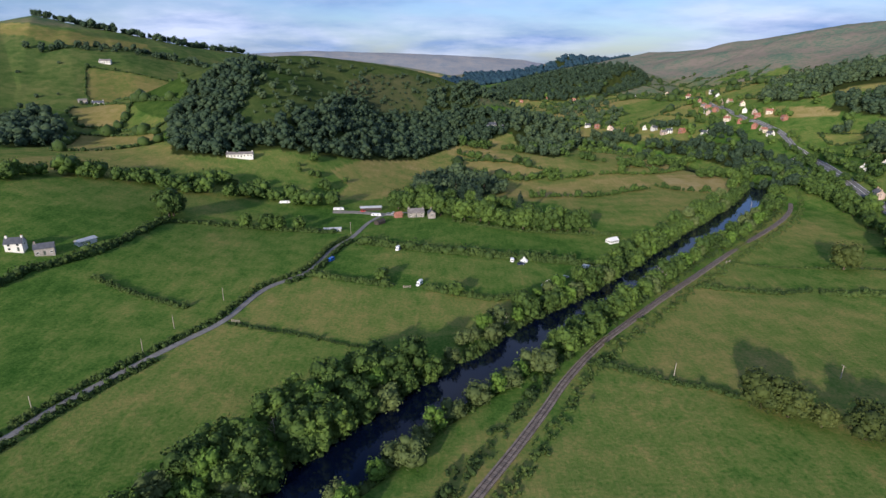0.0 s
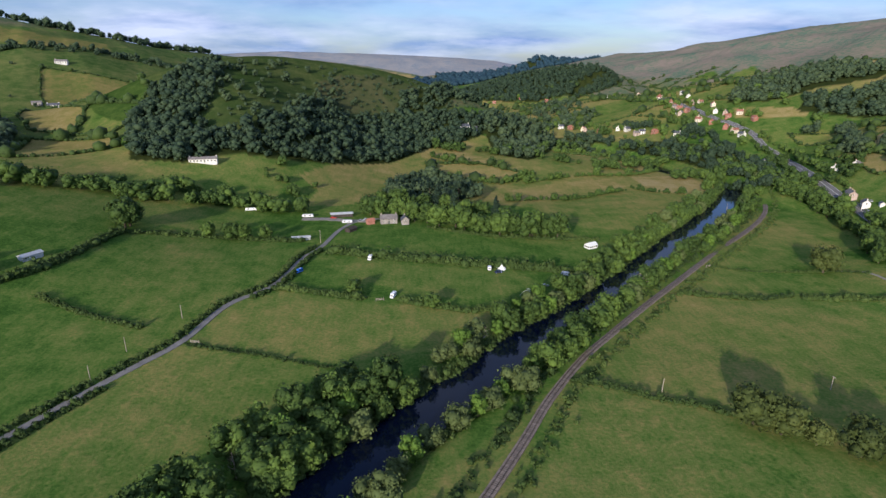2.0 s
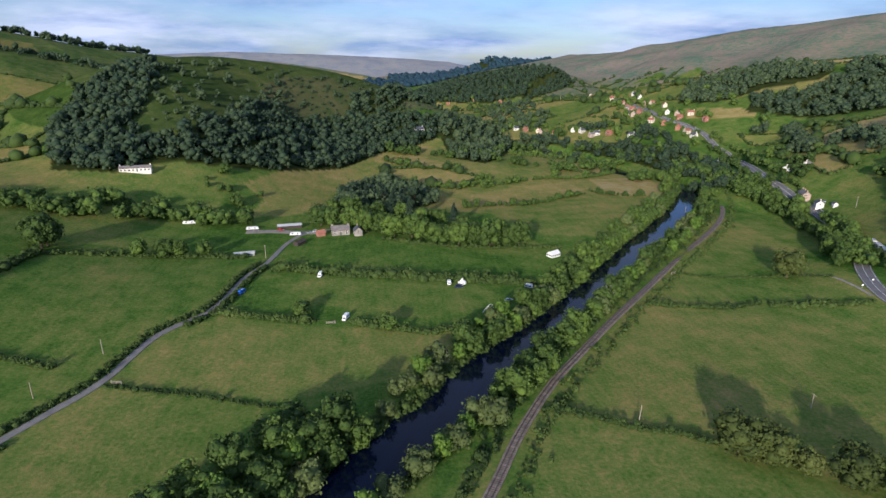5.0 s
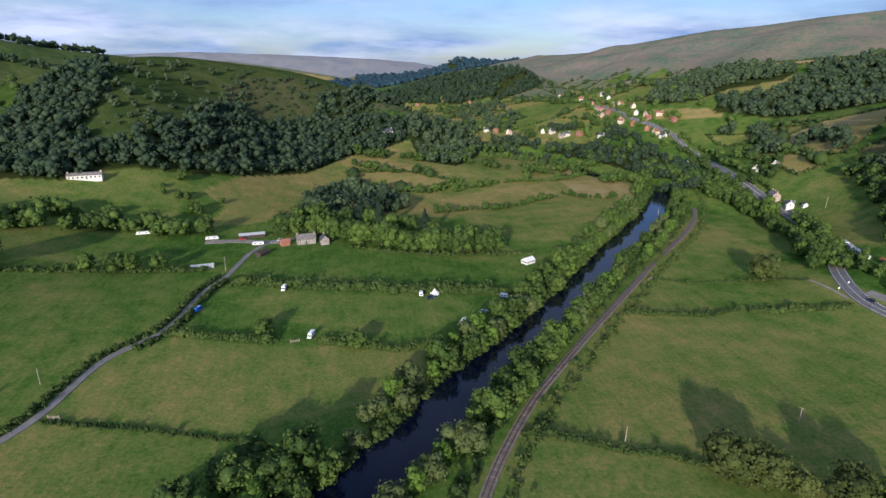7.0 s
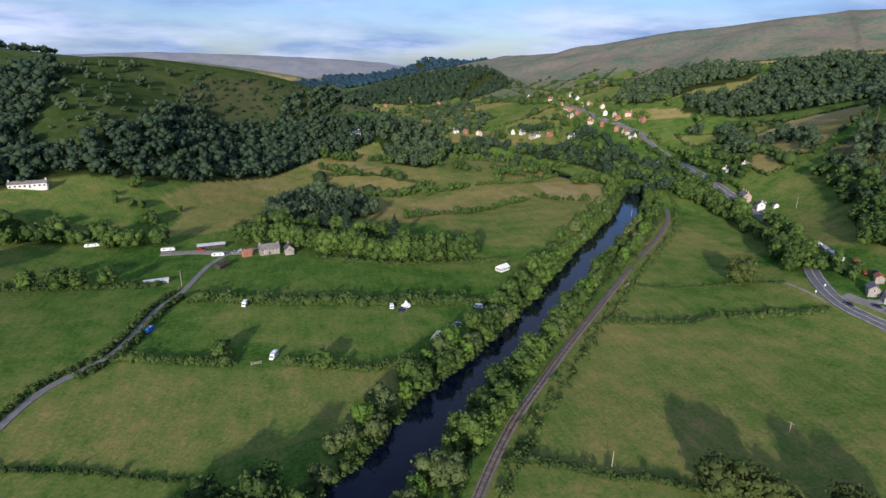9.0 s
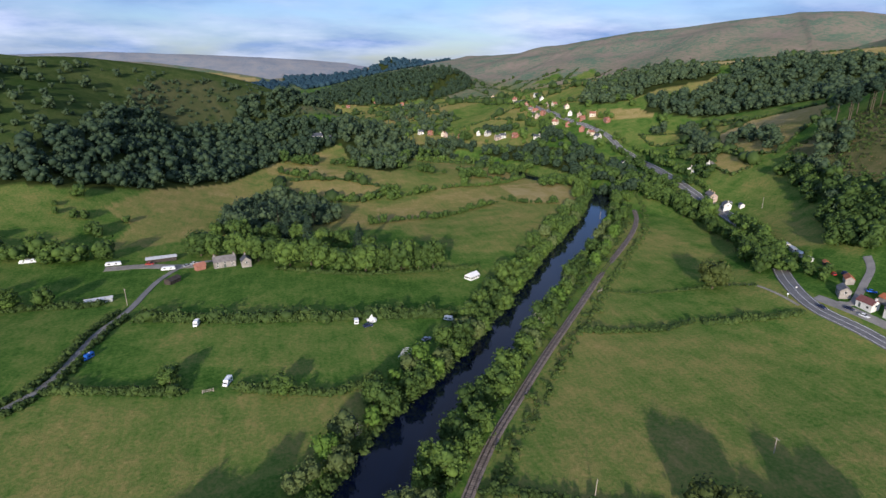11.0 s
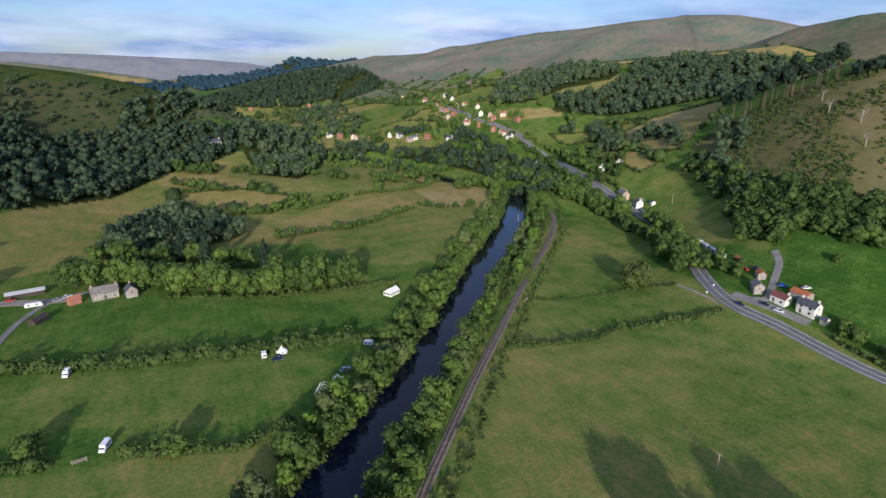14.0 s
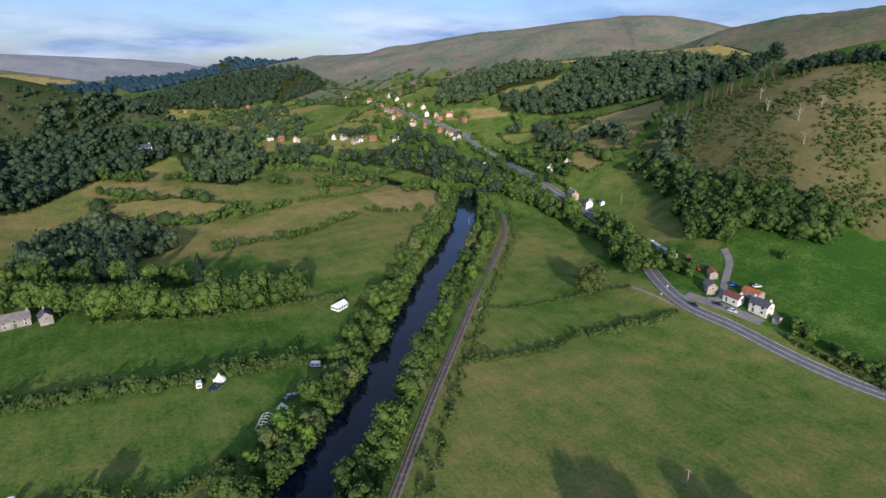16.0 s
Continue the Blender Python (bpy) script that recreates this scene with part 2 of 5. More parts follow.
# broad rises that only lift the near slopes
NEAR_RISES_A = [(283, 1447, 180, -27.6), (-486, 1419, 180, 18.1), (-654, 1350, 180, -10.0), (-693, 1330, 600, 84.0), (617, 1409, 180, -35.8), (1500, 300, 400, 116.6), (1029, 1218, 260, -57.6), (920, 1431, 600, 15.7), (436, 1695, 260, 55.5), (1397, 1017, 260, -29.5), (380, 1820, 260, 120.8), (523, 1800, 260, -57.6), (-1500, 1200, 900, 180.3), (124, 2004, 600, -65.8), (1012, 1728, 260, -57.2)]
NEAR_RISES_B = [(1764, 862, 260, 72.5), (-131, 2101, 260, 65.0), (1517, 1434, 900, 235.0), (1426, 1668, 400, 17.6), (905, 2138, 400, -106.6), (1272, 2155, 400, 173.1), (745, 2491, 400, 159.3), (2300, 1200, 400, 145.5), (-267, 2691, 600, 98.0), (780, 2594, 900, -40.3), (-800, 3000, 400, 63.1), (-2300, 2200, 900, 145.7), (783, 3923, 600, 111.5), (3, 4700, 900, 144.0), (-875, 4618, 600, 113.3)]
HILL_TOP = [(-265, 582, 80, 7), (-246, 612, 80, 11), (-223, 653, 80, -13), (-200, 671, 80, -10), (-177, 693, 80, -2), (-149, 715, 80, 1), (-112, 737, 80, 3), (-72, 757, 80, 14.6), (-11, 780, 80, 21.4), (55, 798, 80, 15.3), (106, 823, 80, 19)]
# crests of the far hills: x, y, height; and the reach of their slopes
LEFT_UPLAND = [(-967, 792, 184), (-891, 947, 181), (-783, 1038, 174), (-742, 1067, 186), (-696, 1086, 175), (-652, 1113, 165), (-592, 1157, 152), (-533, 1218, 136), (-470, 1372, 125), (-379, 1657, 108)]
PLATEAU = [(-1983, 4151, 139), (-999, 4388, 183), (-413, 4381, 169), (-64, 4400, 159), (253, 4393, 144), (522, 4369, 125), (607, 4367, 108), (904, 4315, 76)]
TAN_RIDGE = [(-741, 2596, 130), (-438, 2563, 116), (-236, 2489, 94), (-44, 2400, 65), (85, 2373, 38)]
NOTCH_HILL = [(-171, 2568, 37), (50, 2624, 57), (240, 2664, 63), (393, 2697, 85), (464, 2736, 112), (527, 2724, 137), (602, 2709, 128), (664, 2694, 122), (790, 2711, 116), (957, 2709, 91)]
ROUND_HILL = [(55, 1574, 17), (99, 1592, 35), (190, 1614, 58), (317, 1624, 88), (419, 1621, 103), (478, 1604, 99), (501, 1586, 88), (521, 1538, 60)]
MOUNTAIN = [(667, 2562, 87), (711, 2498, 124), (796, 2419, 149), (886, 2333, 151), (987, 2237, 161), (1069, 2086, 188), (1158, 1979, 209), (1220, 1881, 224), (1279, 1716, 230), (1357, 1587, 244), (1407, 1472, 252), (1453, 1445, 260), (1542, 1327, 256), (1600, 1251, 238), (1636, 1200, 222), (1721, 1061, 184)]
EAST_HILL = [(1150, 1016, 138), (1147, 938, 166), (1164, 880, 187), (1166, 822, 194), (1168, 759, 203), (1166, 679, 204), (1158, 600, 208), (1164, 472, 208), (1157, 286, 194), (1171, 112, 174)]
TAN_HILL = [(425, 1076, 54), (471, 1033, 73), (531, 978, 86), (594, 902, 106), (639, 841, 117), (711, 745, 126), (754, 678, 134), (785, 637, 140), (791, 572, 124), (778, 493, 115), (765, 401, 116)]
RIDGES = [(LEFT_UPLAND, 600), (PLATEAU, 900), (TAN_RIDGE, 420), (NOTCH_HILL, 420), (ROUND_HILL, 330), (MOUNTAIN, 1000), (EAST_HILL, 480), (TAN_HILL, 430)]
# fields of the uplands and the far valley
PASTURE_GREEN = [(81, 449), (138, 479), (183, 485), (219, 481), (170, 404), (145, 375), (105, 382), (90, 414)]
STRIP_TAN = [(77, 500), (129, 532), (181, 550), (183, 506), (142, 493), (100, 468), (74, 460)]
BEND_TAN = [(205, 559), (267, 570), (255, 497), (233, 478), (201, 494)]
SHEEP_A = [(2, 595), (56, 594), (96, 559), (70, 520), (25, 538)]
SHEEP_B = [(-9, 640), (40, 655), (72, 615), (64, 593), (25, 609), (-1, 617)]
GLADE_A = [(159, 708), (208, 748), (244, 718), (223, 678), (170, 683)]
GLADE_B = [(187, 625), (257, 682), (265, 655), (225, 580), (200, 600)]
SHEEP_C = [(-103, 477), (-76, 539), (-19, 596), (-20, 514), (-55, 434), (-91, 416), (-84, 458)]
BANK_GREEN = [(352, 424), (371, 409), (298, 279), (289, 276), (288, 319), (328, 387)]
SLOPE_PASTURE = [(405, 574), (400, 517), (373, 433), (358, 442), (378, 523)]
SLOPE_TAN = [(464, 598), (508, 493), (457, 448), (387, 430), (385, 458), (400, 510), (450, 573)]
SLOPE_GREEN = [(417, 652), (481, 599), (482, 557), (439, 560), (410, 621)]
BAND_TAN = [(418, 784), (473, 706), (457, 685), (400, 739)]
WOOD_GAP = [(504, 789), (588, 731), (569, 708), (533, 711), (494, 760)]
CREST_TAN = [(599, 867), (641, 820), (742, 700), (800, 637), (781, 570), (708, 622), (730, 658), (647, 773), (603, 789)]
UP_MEADOW = [(-544, 871), (-430, 900), (-291, 629), (-265, 588), (-264, 563), (-343, 616), (-498, 786)]
UP_BROWN = [(-394, 585), (-430, 660), (-333, 593), (-314, 556), (-316, 529), (-354, 539)]
UP_GREEN = [(-332, 601), (-265, 563), (-260, 541), (-270, 512), (-311, 526)]
UP_STUBBLE = [(-305, 427), (-339, 515), (-261, 505), (-248, 473), (-281, 443)]
UP_CREST = [(-761, 1007), (-698, 998), (-633, 1028), (-556, 1083), (-517, 1020), (-600, 938), (-717, 944)]
UP_FOOT = [(-294, 362), (-278, 445), (-245, 480), (-207, 437), (-167, 436), (-223, 400), (-266, 324)]
UP_DARK = [(-639, 828), (-561, 883), (-479, 750), (-394, 569), (-426, 538)]
FAR_TAN = [(-330, 2420), (-156, 2411), (-16, 2355), (-60, 2250), (-250, 2300)]
FAR_GREEN = [(-60, 1900), (150, 2010), (110, 1750), (-30, 1700)]
HIGH_GREEN_A = [(651, 1473), (737, 1494), (725, 1437), (671, 1417)]
HIGH_GREEN_B = [(713, 1412), (821, 1449), (782, 1373), (723, 1375)]
BRACKEN = [(-120, 699), (-101, 733), (-56, 763), (-4, 772), (61, 817), (98, 813), (22, 753), (-42, 691), (-77, 637), (-109, 616), (-123, 618), (-120, 663)]
VILLAGE_CLOSES = [(205, 885), (330, 755), (300, 700), (255, 760), (190, 850)]
TONES = [(PASTURE_GREEN, 0.40), (STRIP_TAN, 0.66), (BEND_TAN, 0.74), (SHEEP_A, 0.62), (SHEEP_B, 0.64), (GLADE_A, 0.58), (GLADE_B, 0.60), (SHEEP_C, 0.52), (BANK_GREEN, 0.34),
         (SLOPE_PASTURE, 0.58), (SLOPE_TAN, 0.74), (SLOPE_GREEN, 0.36), (BAND_TAN, 0.76), (WOOD_GAP, 0.56), (CREST_TAN, 0.80), (UP_MEADOW, 0.50), (UP_BROWN, 0.66), (UP_GREEN, 0.32),
         (UP_STUBBLE, 0.64), (UP_CREST, 0.55), (UP_FOOT, 0.50), (FAR_TAN, 0.85), (FAR_GREEN, 0.24), (HIGH_GREEN_A, 0.26), (HIGH_GREEN_B, 0.26), (VILLAGE_CLOSES, 0.50)]
LANE = [(-131, 137), (-126, 153), (-112, 183), (-104, 198), (-95, 216), (-88, 247), (-73, 271), (-67, 307), (-60, 330), (-54, 366), (-43, 387), (-23, 390)]
MAIN_ROAD = [(239, 175), (237, 202), (239, 231), (240, 256), (253, 284), (278, 318), (303, 359), (319, 401), (328, 443), (343, 504), (377, 596), (381, 634), (390, 678), (389, 715), (383, 781), (388, 849), (392, 890), (398, 949)]
SIDE_TRACK = [(254, 249), (271, 258), (283, 265), (291, 274)]
FIELD_PATH = [(236, 260), (238, 275), (237, 289), (225, 296)]
HEDGE_FIELD_A = [(129, 271), (145, 266), (163, 263)]
HEDGE_FIELD_A2 = [(167, 263), (181, 266)]
HEDGE_FIELD_A3 = [(188, 265), (215, 259)]
HEDGE_FIELD_A4 = [(186, 263), (205, 259), (231, 254)]
HEDGE_LONE_TREE = [(162, 311), (179, 302), (204, 298), (224, 295), (237, 288)]
HEDGE_BANK = [(54, 191), (65, 187), (80, 178), (91, 174), (100, 168)]
HEDGE_WALL = [(-93, 213), (-76, 209), (-64, 207), (-44, 201), (-35, 199)]
HEDGE_CAMP_S = [(-71, 266), (-56, 263), (-44, 260), (-29, 257)]
HEDGE_CAMP_S2 = [(-11, 256), (4, 251), (23, 248), (37, 256)]
HEDGE_CAMP_N = [(-53, 318), (-25, 310), (1, 306), (27, 304), (53, 303), (80, 300)]
HEDGE_WEST = [(-165, 241), (-142, 232), (-116, 224)]
HEDGE_NW = [(-195, 224), (-191, 239), (-182, 253), (-174, 274), (-171, 302), (-168, 319)]
HEDGE_N = [(-168, 319), (-151, 329), (-132, 335), (-106, 339), (-74, 339)]
HEDGE_MARQUEE = [(2, 367), (37, 355), (79, 355), (111, 356)]
HEDGE_MID_A = [(65, 454), (98, 464), (125, 467), (177, 497)]
HEDGE_MID_B = [(94, 523), (127, 543), (162, 557), (203, 563), (244, 591)]
HEDGE_MID_C = [(187, 509), (195, 491), (222, 484)]
HEDGE_MID_D = [(8, 551), (41, 530), (76, 525), (105, 553)]
HEDGE_MID_E = [(9, 622), (47, 591), (81, 587)]
HEDGE_MID_F = [(159, 692), (205, 691), (252, 704)]
BELT_FARM = [(-36, 403), (-18, 391), (5, 375), (27, 364), (49, 359), (73, 357), (92, 362)]
BELT_FARM_BACK = [(-30, 442), (-7, 421), (15, 414), (42, 397), (66, 383)]
CONIFERS = [(-21, 476), (-8, 468), (13, 458), (28, 462), (36, 468)]
BROOK_W = [(-262, 319), (-255, 337), (-246, 350), (-224, 360), (-207, 369), (-182, 378), (-158, 386), (-135, 400), (-107, 400), (-83, 405)]
BROOK_W2 = [(-233, 383), (-212, 385), (-186, 396), (-154, 408), (-127, 416)]
OAKS_N = [(-128, 337), (-113, 339), (-99, 341), (-88, 340)]
OAKS_NW = [(-170, 326), (-168, 334)]
ROAD_TREES = [(303, 469), (305, 435), (297, 392), (282, 351), (253, 299), (251, 290)]
ROAD_TREES_B = [(302, 510), (307, 466), (312, 430), (311, 404)]
VALLEY_TREES_A = [(250, 551), (294, 565), (313, 535), (318, 489)]
VALLEY_TREES_B = [(117, 641), (156, 611), (197, 593), (271, 649), (305, 635)]
VALLEY_TREES_C = [(10, 659), (53, 658), (95, 645), (161, 725), (239, 796), (310, 812), (352, 756)]
RIGHT_TREES_A = [(370, 402), (345, 351), (317, 315), (302, 296), (294, 283)]
RIGHT_TREES_B = [(309, 287), (314, 272), (321, 258), (332, 242)]
RIGHT_TREES_C = [(338, 332), (332, 301), (329, 279), (331, 264)]
PINE_EDGE = [(412, 402), (424, 398), (434, 384), (446, 368), (452, 350)]
PINE_TOP = [(452, 350), (462, 330), (470, 310), (480, 290)]
CAMP_TREES = [(-34, 264), (3, 251), (-72, 481)]
MARQUEE_TREES = [(118, 338), (128, 340), (145, 355), (107, 306)]
WOOD_HILL = [(-220, 441), (-261, 528), (-261, 571), (-246, 596), (-238, 624), (-222, 655), (-206, 636), (-199, 572), (-193, 535), (-201, 510), (-164, 503), (-134, 574), (-130, 626), (-101, 654), (-89, 656), (-27, 705), (38, 750), (103, 800), (127, 797), (58, 709), (1, 650), (-34, 583), (-83, 523), (-118, 492), (-157, 476), (-180, 449)]
WOOD_VALLEY = [(73, 773), (150, 860), (260, 760), (234, 766), (176, 751), (130, 640), (112, 614), (85, 640), (78, 738)]
WOOD_UPLAND_A = [(-410, 516), (-410, 560), (-368, 536), (-327, 479), (-325, 436), (-336, 417)]
WOOD_VILLAGE = [(269, 740), (317, 715), (341, 653), (341, 595), (310, 570), (284, 652), (244, 730)]
WOOD_HILLFOOT = [(-53, 626), (-29, 737), (28, 816), (128, 1050), (105, 866), (40, 787), (-9, 688), (-33, 614)]
FIELD_HAY = [(-93, 217), (-84, 243), (-70, 264), (-26, 254), (34, 250), (26, 226), (8, 214), (-35, 201), (-64, 208)]
FIELD_ROUGH = [(-131, 136), (-110, 184), (-93, 212), (-35, 199), (-36, 181), (-57, 165), (-85, 128), (-90, 117), (-115, 116)]
FELLED = [(389, 425), (420, 408), (450, 375), (475, 300), (470, 230), (342, 215), (336, 241), (338, 264), (346, 313), (368, 369)]
COPSE_A = [(182, 783), (285, 835), (354, 745), (353, 644), (345, 565), (322, 495), (293, 486), (279, 519), (299, 597), (271, 649), (219, 692)]
COPSE_B = [(100, 830), (205, 1063), (280, 1250), (287, 973), (250, 880), (180, 800)]
COPSE_C = [(395, 609), (414, 569), (409, 501), (379, 455), (360, 471), (358, 529)]
COPSE_D = [(382, 414), (405, 408), (413, 392), (365, 356), (308, 293), (334, 341)]
COPSE_E = [(504, 974), (468, 704), (487, 598), (446, 542), (426, 642)]
COPSE_F = [(-139, 461), (-116, 484), (-88, 459), (-68, 485), (-103, 424)]
COPSE_G = [(249, 217), (268, 225), (269, 216), (258, 205), (254, 181), (243, 176), (248, 203)]
COPSE_H = [(273, 313), (284, 296), (274, 274), (259, 267), (257, 281)]
COPSE_I = [(297, 263), (314, 253), (323, 236), (312, 233), (290, 249)]
HILLTOP = [(-229, 640), (-189, 690), (-100, 745), (-70, 730), (-110, 630), (-138, 594), (-150, 540), (-190, 520), (-212, 574)]
VILLAGE_ROW = [(213, 876), (232, 849), (253, 821), (276, 799), (292, 765), (321, 745)]
VILLAGE_ROW2 = [(385, 960), (378, 905), (370, 850), (362, 800), (358, 757), (385, 745), (402, 762)]
VILLAGE_ROW3 = [(169, 1400), (287, 1380), (346, 1120), (470, 1180), (520, 1300)]
LANE_POLES = [(-128, 149), (-112, 186), (-109, 205), (-99, 232)]
ROAD_TREES_C = [(315, 386), (293, 344), (267, 306), (258, 292)]
EAST_BIG = [(47, 199), (79, 238), (66, 212)]
SLOPE_TREES = [(437, 645), (450, 610), (395, 512), (424, 505), (398, 440)]
FIELD_CAMP = [(-57, 297), (-26, 304), (39, 297), (61, 288), (43, 265), (-4, 261)]
WOOD_SLOPE = [(361, 362), (342, 328), (335, 300), (332, 265), (339, 246), (327, 233), (310, 251), (305, 268), (292, 279), (306, 303)]
WOOD_FAR = [(60, 1560), (99, 1600), (190, 1622), (300, 1625), (400, 1625), (478, 1610), (510, 1591), (525, 1545), (470, 1480), (376, 1430), (267, 1396), (155, 1440)]
HEDGE_INN = [(247, 213), (245, 196), (243, 176)]
HILL_FLANK = [(-127, 690), (-92, 740), (-20, 780), (60, 820), (95, 810), (22, 750), (-42, 690), (-96, 650), (-120, 640)]
COPSE_MID = [(-30, 439), (-28, 507), (-1, 557), (31, 517), (52, 473), (16, 434)]
COPSE_PASTURE = [(-92, 457), (-86, 471), (-72, 480), (-71, 463)]
WOOD_NOTCH = [(40, 2613), (238, 2655), (390, 2690), (523, 2735), (620, 2715), (800, 2715), (760, 2500), (600, 2380), (416, 2300), (251, 2180), (130, 2100)]
WOOD_MOOR = [(-120, 2330), (-55, 2293), (60, 2334), (60, 2200), (0, 2080), (-90, 2120)]
WOOD_RIGHT_LOW = [(425, 813), (487, 905), (534, 900), (600, 885), (626, 830), (604, 748), (567, 730), (515, 763), (477, 763), (454, 770)]
WOOD_RIGHT_TOP = [(458, 709), (487, 738), (538, 707), (579, 709), (637, 755), (699, 700), (711, 643), (735, 560), (700, 470), (600, 430), (530, 470), (525, 540), (507, 600), (486, 654)]
RIVER = [(-190, -420), (-150, -200), (-110, -60), (-67, 60), (-40, 122), (-31, 134), (-13, 159), (6, 180), (23, 198), (41, 221), (73, 252), (92, 273), (115, 300), (138, 328), (165, 360),
         (196, 396), (240, 449), (272, 494), (288, 528), (284, 556), (262, 600), (252, 660), (225, 730), (160, 840), (120, 950), (110, 1150)]
RAILWAY = [(-140, -200), (-95, -80), (-40, 35), (-10, 92), (7, 120), (19, 139), (31, 159), (43, 180), (61, 206), (79, 227), (104, 255), (134, 287), (178, 334),
           (229, 386), (258, 420), (276, 448), (292, 481), (300, 520), (303, 570), (296, 640), (280, 720)]


def smooth_path(points, step):
    """Points every step metres along a rounded line through the given ones."""
    p = np.array(points, float)
    p = np.vstack([2 * p[0] - p[1], p, 2 * p[-1] - p[-2]])
    out = []
    for i in range(1, len(p) - 2):
        a, b, c, d = p[i - 1], p[i], p[i + 1], p[i + 2]
        for s in np.linspace(0, 1, max(2, int(np.linalg.norm(c - b) / step)), endpoint=False):
            out.append(0.5 * (2 * b + (c - a) * s + (2 * a - 5 * b + 4 * c - d) * s * s + (3 * b - a - 3 * c + d) * s ** 3))
    out.append(p[-2])
    return np.array(out)


def path_distance(x, y, line):
    """Signed distance of places from a line: positive on its left."""
    best = np.full(np.shape(x), 1e9)
    sign = np.ones(np.shape(x))
    for (ax, ay), (bx, by) in zip(line[:-1], line[1:]):
        dx, dy = bx - ax, by - ay
        s = np.clip(((x - ax) * dx + (y - ay) * dy) / (dx * dx + dy * dy), 0, 1)
        d = np.hypot(x - ax - s * dx, y - ay - s * dy)
        near = d < best
        best = np.where(near, d, best)
        sign = np.where(near, np.sign(dx * (y - ay) - dy * (x - ax)), sign)
    return best * sign


RIVER_LINE = smooth_path(RIVER, 12)
HILLS = np.array(FLOOR_SWELLS + VALLEY_HILLS + SIDE_HILLS + UPLAND_HILLS + FAR_HILLS + HILL_TOP)
RISES = np.array(NEAR_RISES_A + NEAR_RISES_B)
WATER_Z = -1.6


def ridge_height(x, y, crest, reach):
    """Height of a long hill: its crest line, with slopes that die away within reach."""
    p = np.array(crest, float)
    best, top = np.full(np.shape(x), 1e9), np.zeros(np.shape(x))
    for (ax, ay, az), (bx, by, bz) in zip(p[:-1], p[1:]):
        dx, dy = bx - ax, by - ay
        s = np.clip(((x - ax) * dx + (y - ay) * dy) / (dx * dx + dy * dy), 0, 1)
        d = np.hypot(x - ax - s * dx, y - ay - s * dy)
        near = d < best
        best, top = np.where(near, d, best), np.where(near, az + (bz - az) * s, top)
    q = np.clip(1 - best / reach, 0, 1)
    gully = 1 + 0.05 * np.sin(x / 61 + 2.0 * np.sin(y / 140)) * np.sin(y / 83 + 1.5 * np.sin(x / 170)) * np.clip(best / 150, 0, 1)
    return top * (0.55 * q + 0.45 * q * q * (3 - 2 * q)) * gully


def open_ground(x, y):
    """Height of the land without the river's bed."""
    x, y = np.asarray(x, float), np.asarray(y, float)
    u = -0.76 * (x + 45) + 0.65 * (y - 124)
    z = 0.095 * 25 * np.logaddexp(0, (u - 22) / 25) - 0.095 * 40 * np.logaddexp(0, (u - 140) / 40)
    z = z / (1 + np.exp(np.clip((y - 520) / 60, -50, 50)))
    for cx, cy, r, a in HILLS:
        z = z + a * np.exp(-((x - cx) ** 2 + (y - cy) ** 2) / r ** 2)
    fade = np.clip((1000 - np.hypot(x, y - 55)) / 350, 0, 1)
    fade = fade * fade * (3 - 2 * fade)
    for cx, cy, r, a in RISES:
        z = z + fade * a * np.exp(-((x - cx) ** 2 + (y - cy) ** 2) / r ** 2)
    reach = np.hypot(x, y)
    z = np.where(reach > 700, np.maximum(z, -8), z) + 18 * np.clip((reach - 1100) / 1500, 0, 1)
    for crest, width in RIDGES:
        z = np.maximum(z, ridge_height(x, y, crest, width))
    return z


def land(x, y):
    """Height of the ground with the river's bed cut in."""
    z = open_ground(x, y)
    d = np.abs(path_distance(np.asarray(x, float), np.asarray(y, float), RIVER_LINE))
    t = np.clip((d - 9.5) / 7.0, 0, 1)
    t = t * t * (3 - 2 * t)
    bed = WATER_Z - 1.5
    near = d < 17
    return np.where(near, bed + (np.maximum(z, -0.6) - bed) * t, z)


def inside(x, y, outline):
    """Which places lie within an outline."""
    hit = np.zeros(np.shape(x), bool)
    p = list(outline)
    for (ax, ay), (bx, by) in zip(p, p[1:] + p[:1]):
        if ay != by:
            hit ^= ((ay > y) != (by > y)) & (x < (bx - ax) * (y - ay) / (by - ay) + ax)
    return hit


# ---- mesh helpers ----
def mesh_object(name, verts, faces, mat, parent=None, label="", smooth=False):
    me = bpy.data.meshes.new(name)
    me.from_pydata([tuple(v) for v in verts], [], [tuple(f) for f in faces])
    me.materials.append(mat)
    if smooth:
        me.polygons.foreach_set("use_smooth", [True] * len(me.polygons))
    me.update()
    ob = new(name, me)
    if parent is not None:
        ob.parent = parent
    return tagged(ob, label)


def tri_mesh(name, v, f, mat, smooth=False):
    """A mesh of triangles from arrays."""
    me = bpy.data.meshes.new(name)
    v, f = np.asarray(v, np.float32), np.asarray(f, np.int32)
    me.vertices.add(len(v))
    me.vertices.foreach_set("co", v.ravel())
    me.loops.add(f.size)
    me.loops.foreach_set("vertex_index", f.ravel())
    me.polygons.add(len(f))
    me.polygons.foreach_set("loop_start", np.arange(0, f.size, 3, dtype=np.int32))
    if smooth:
        me.polygons.foreach_set("use_smooth", np.ones(len(f), bool))
    me.materials.append(mat)
    me.update(calc_edges=True)
    me.validate()
    return me


def part(name, bm, mat, parent, label=""):
    me = bpy.data.meshes.new(name)
    bm.to_mesh(me)
    bm.free()
    me.materials.append(mat)
    ob = new(name, me)
    ob.parent = parent
    return tagged(ob, label)


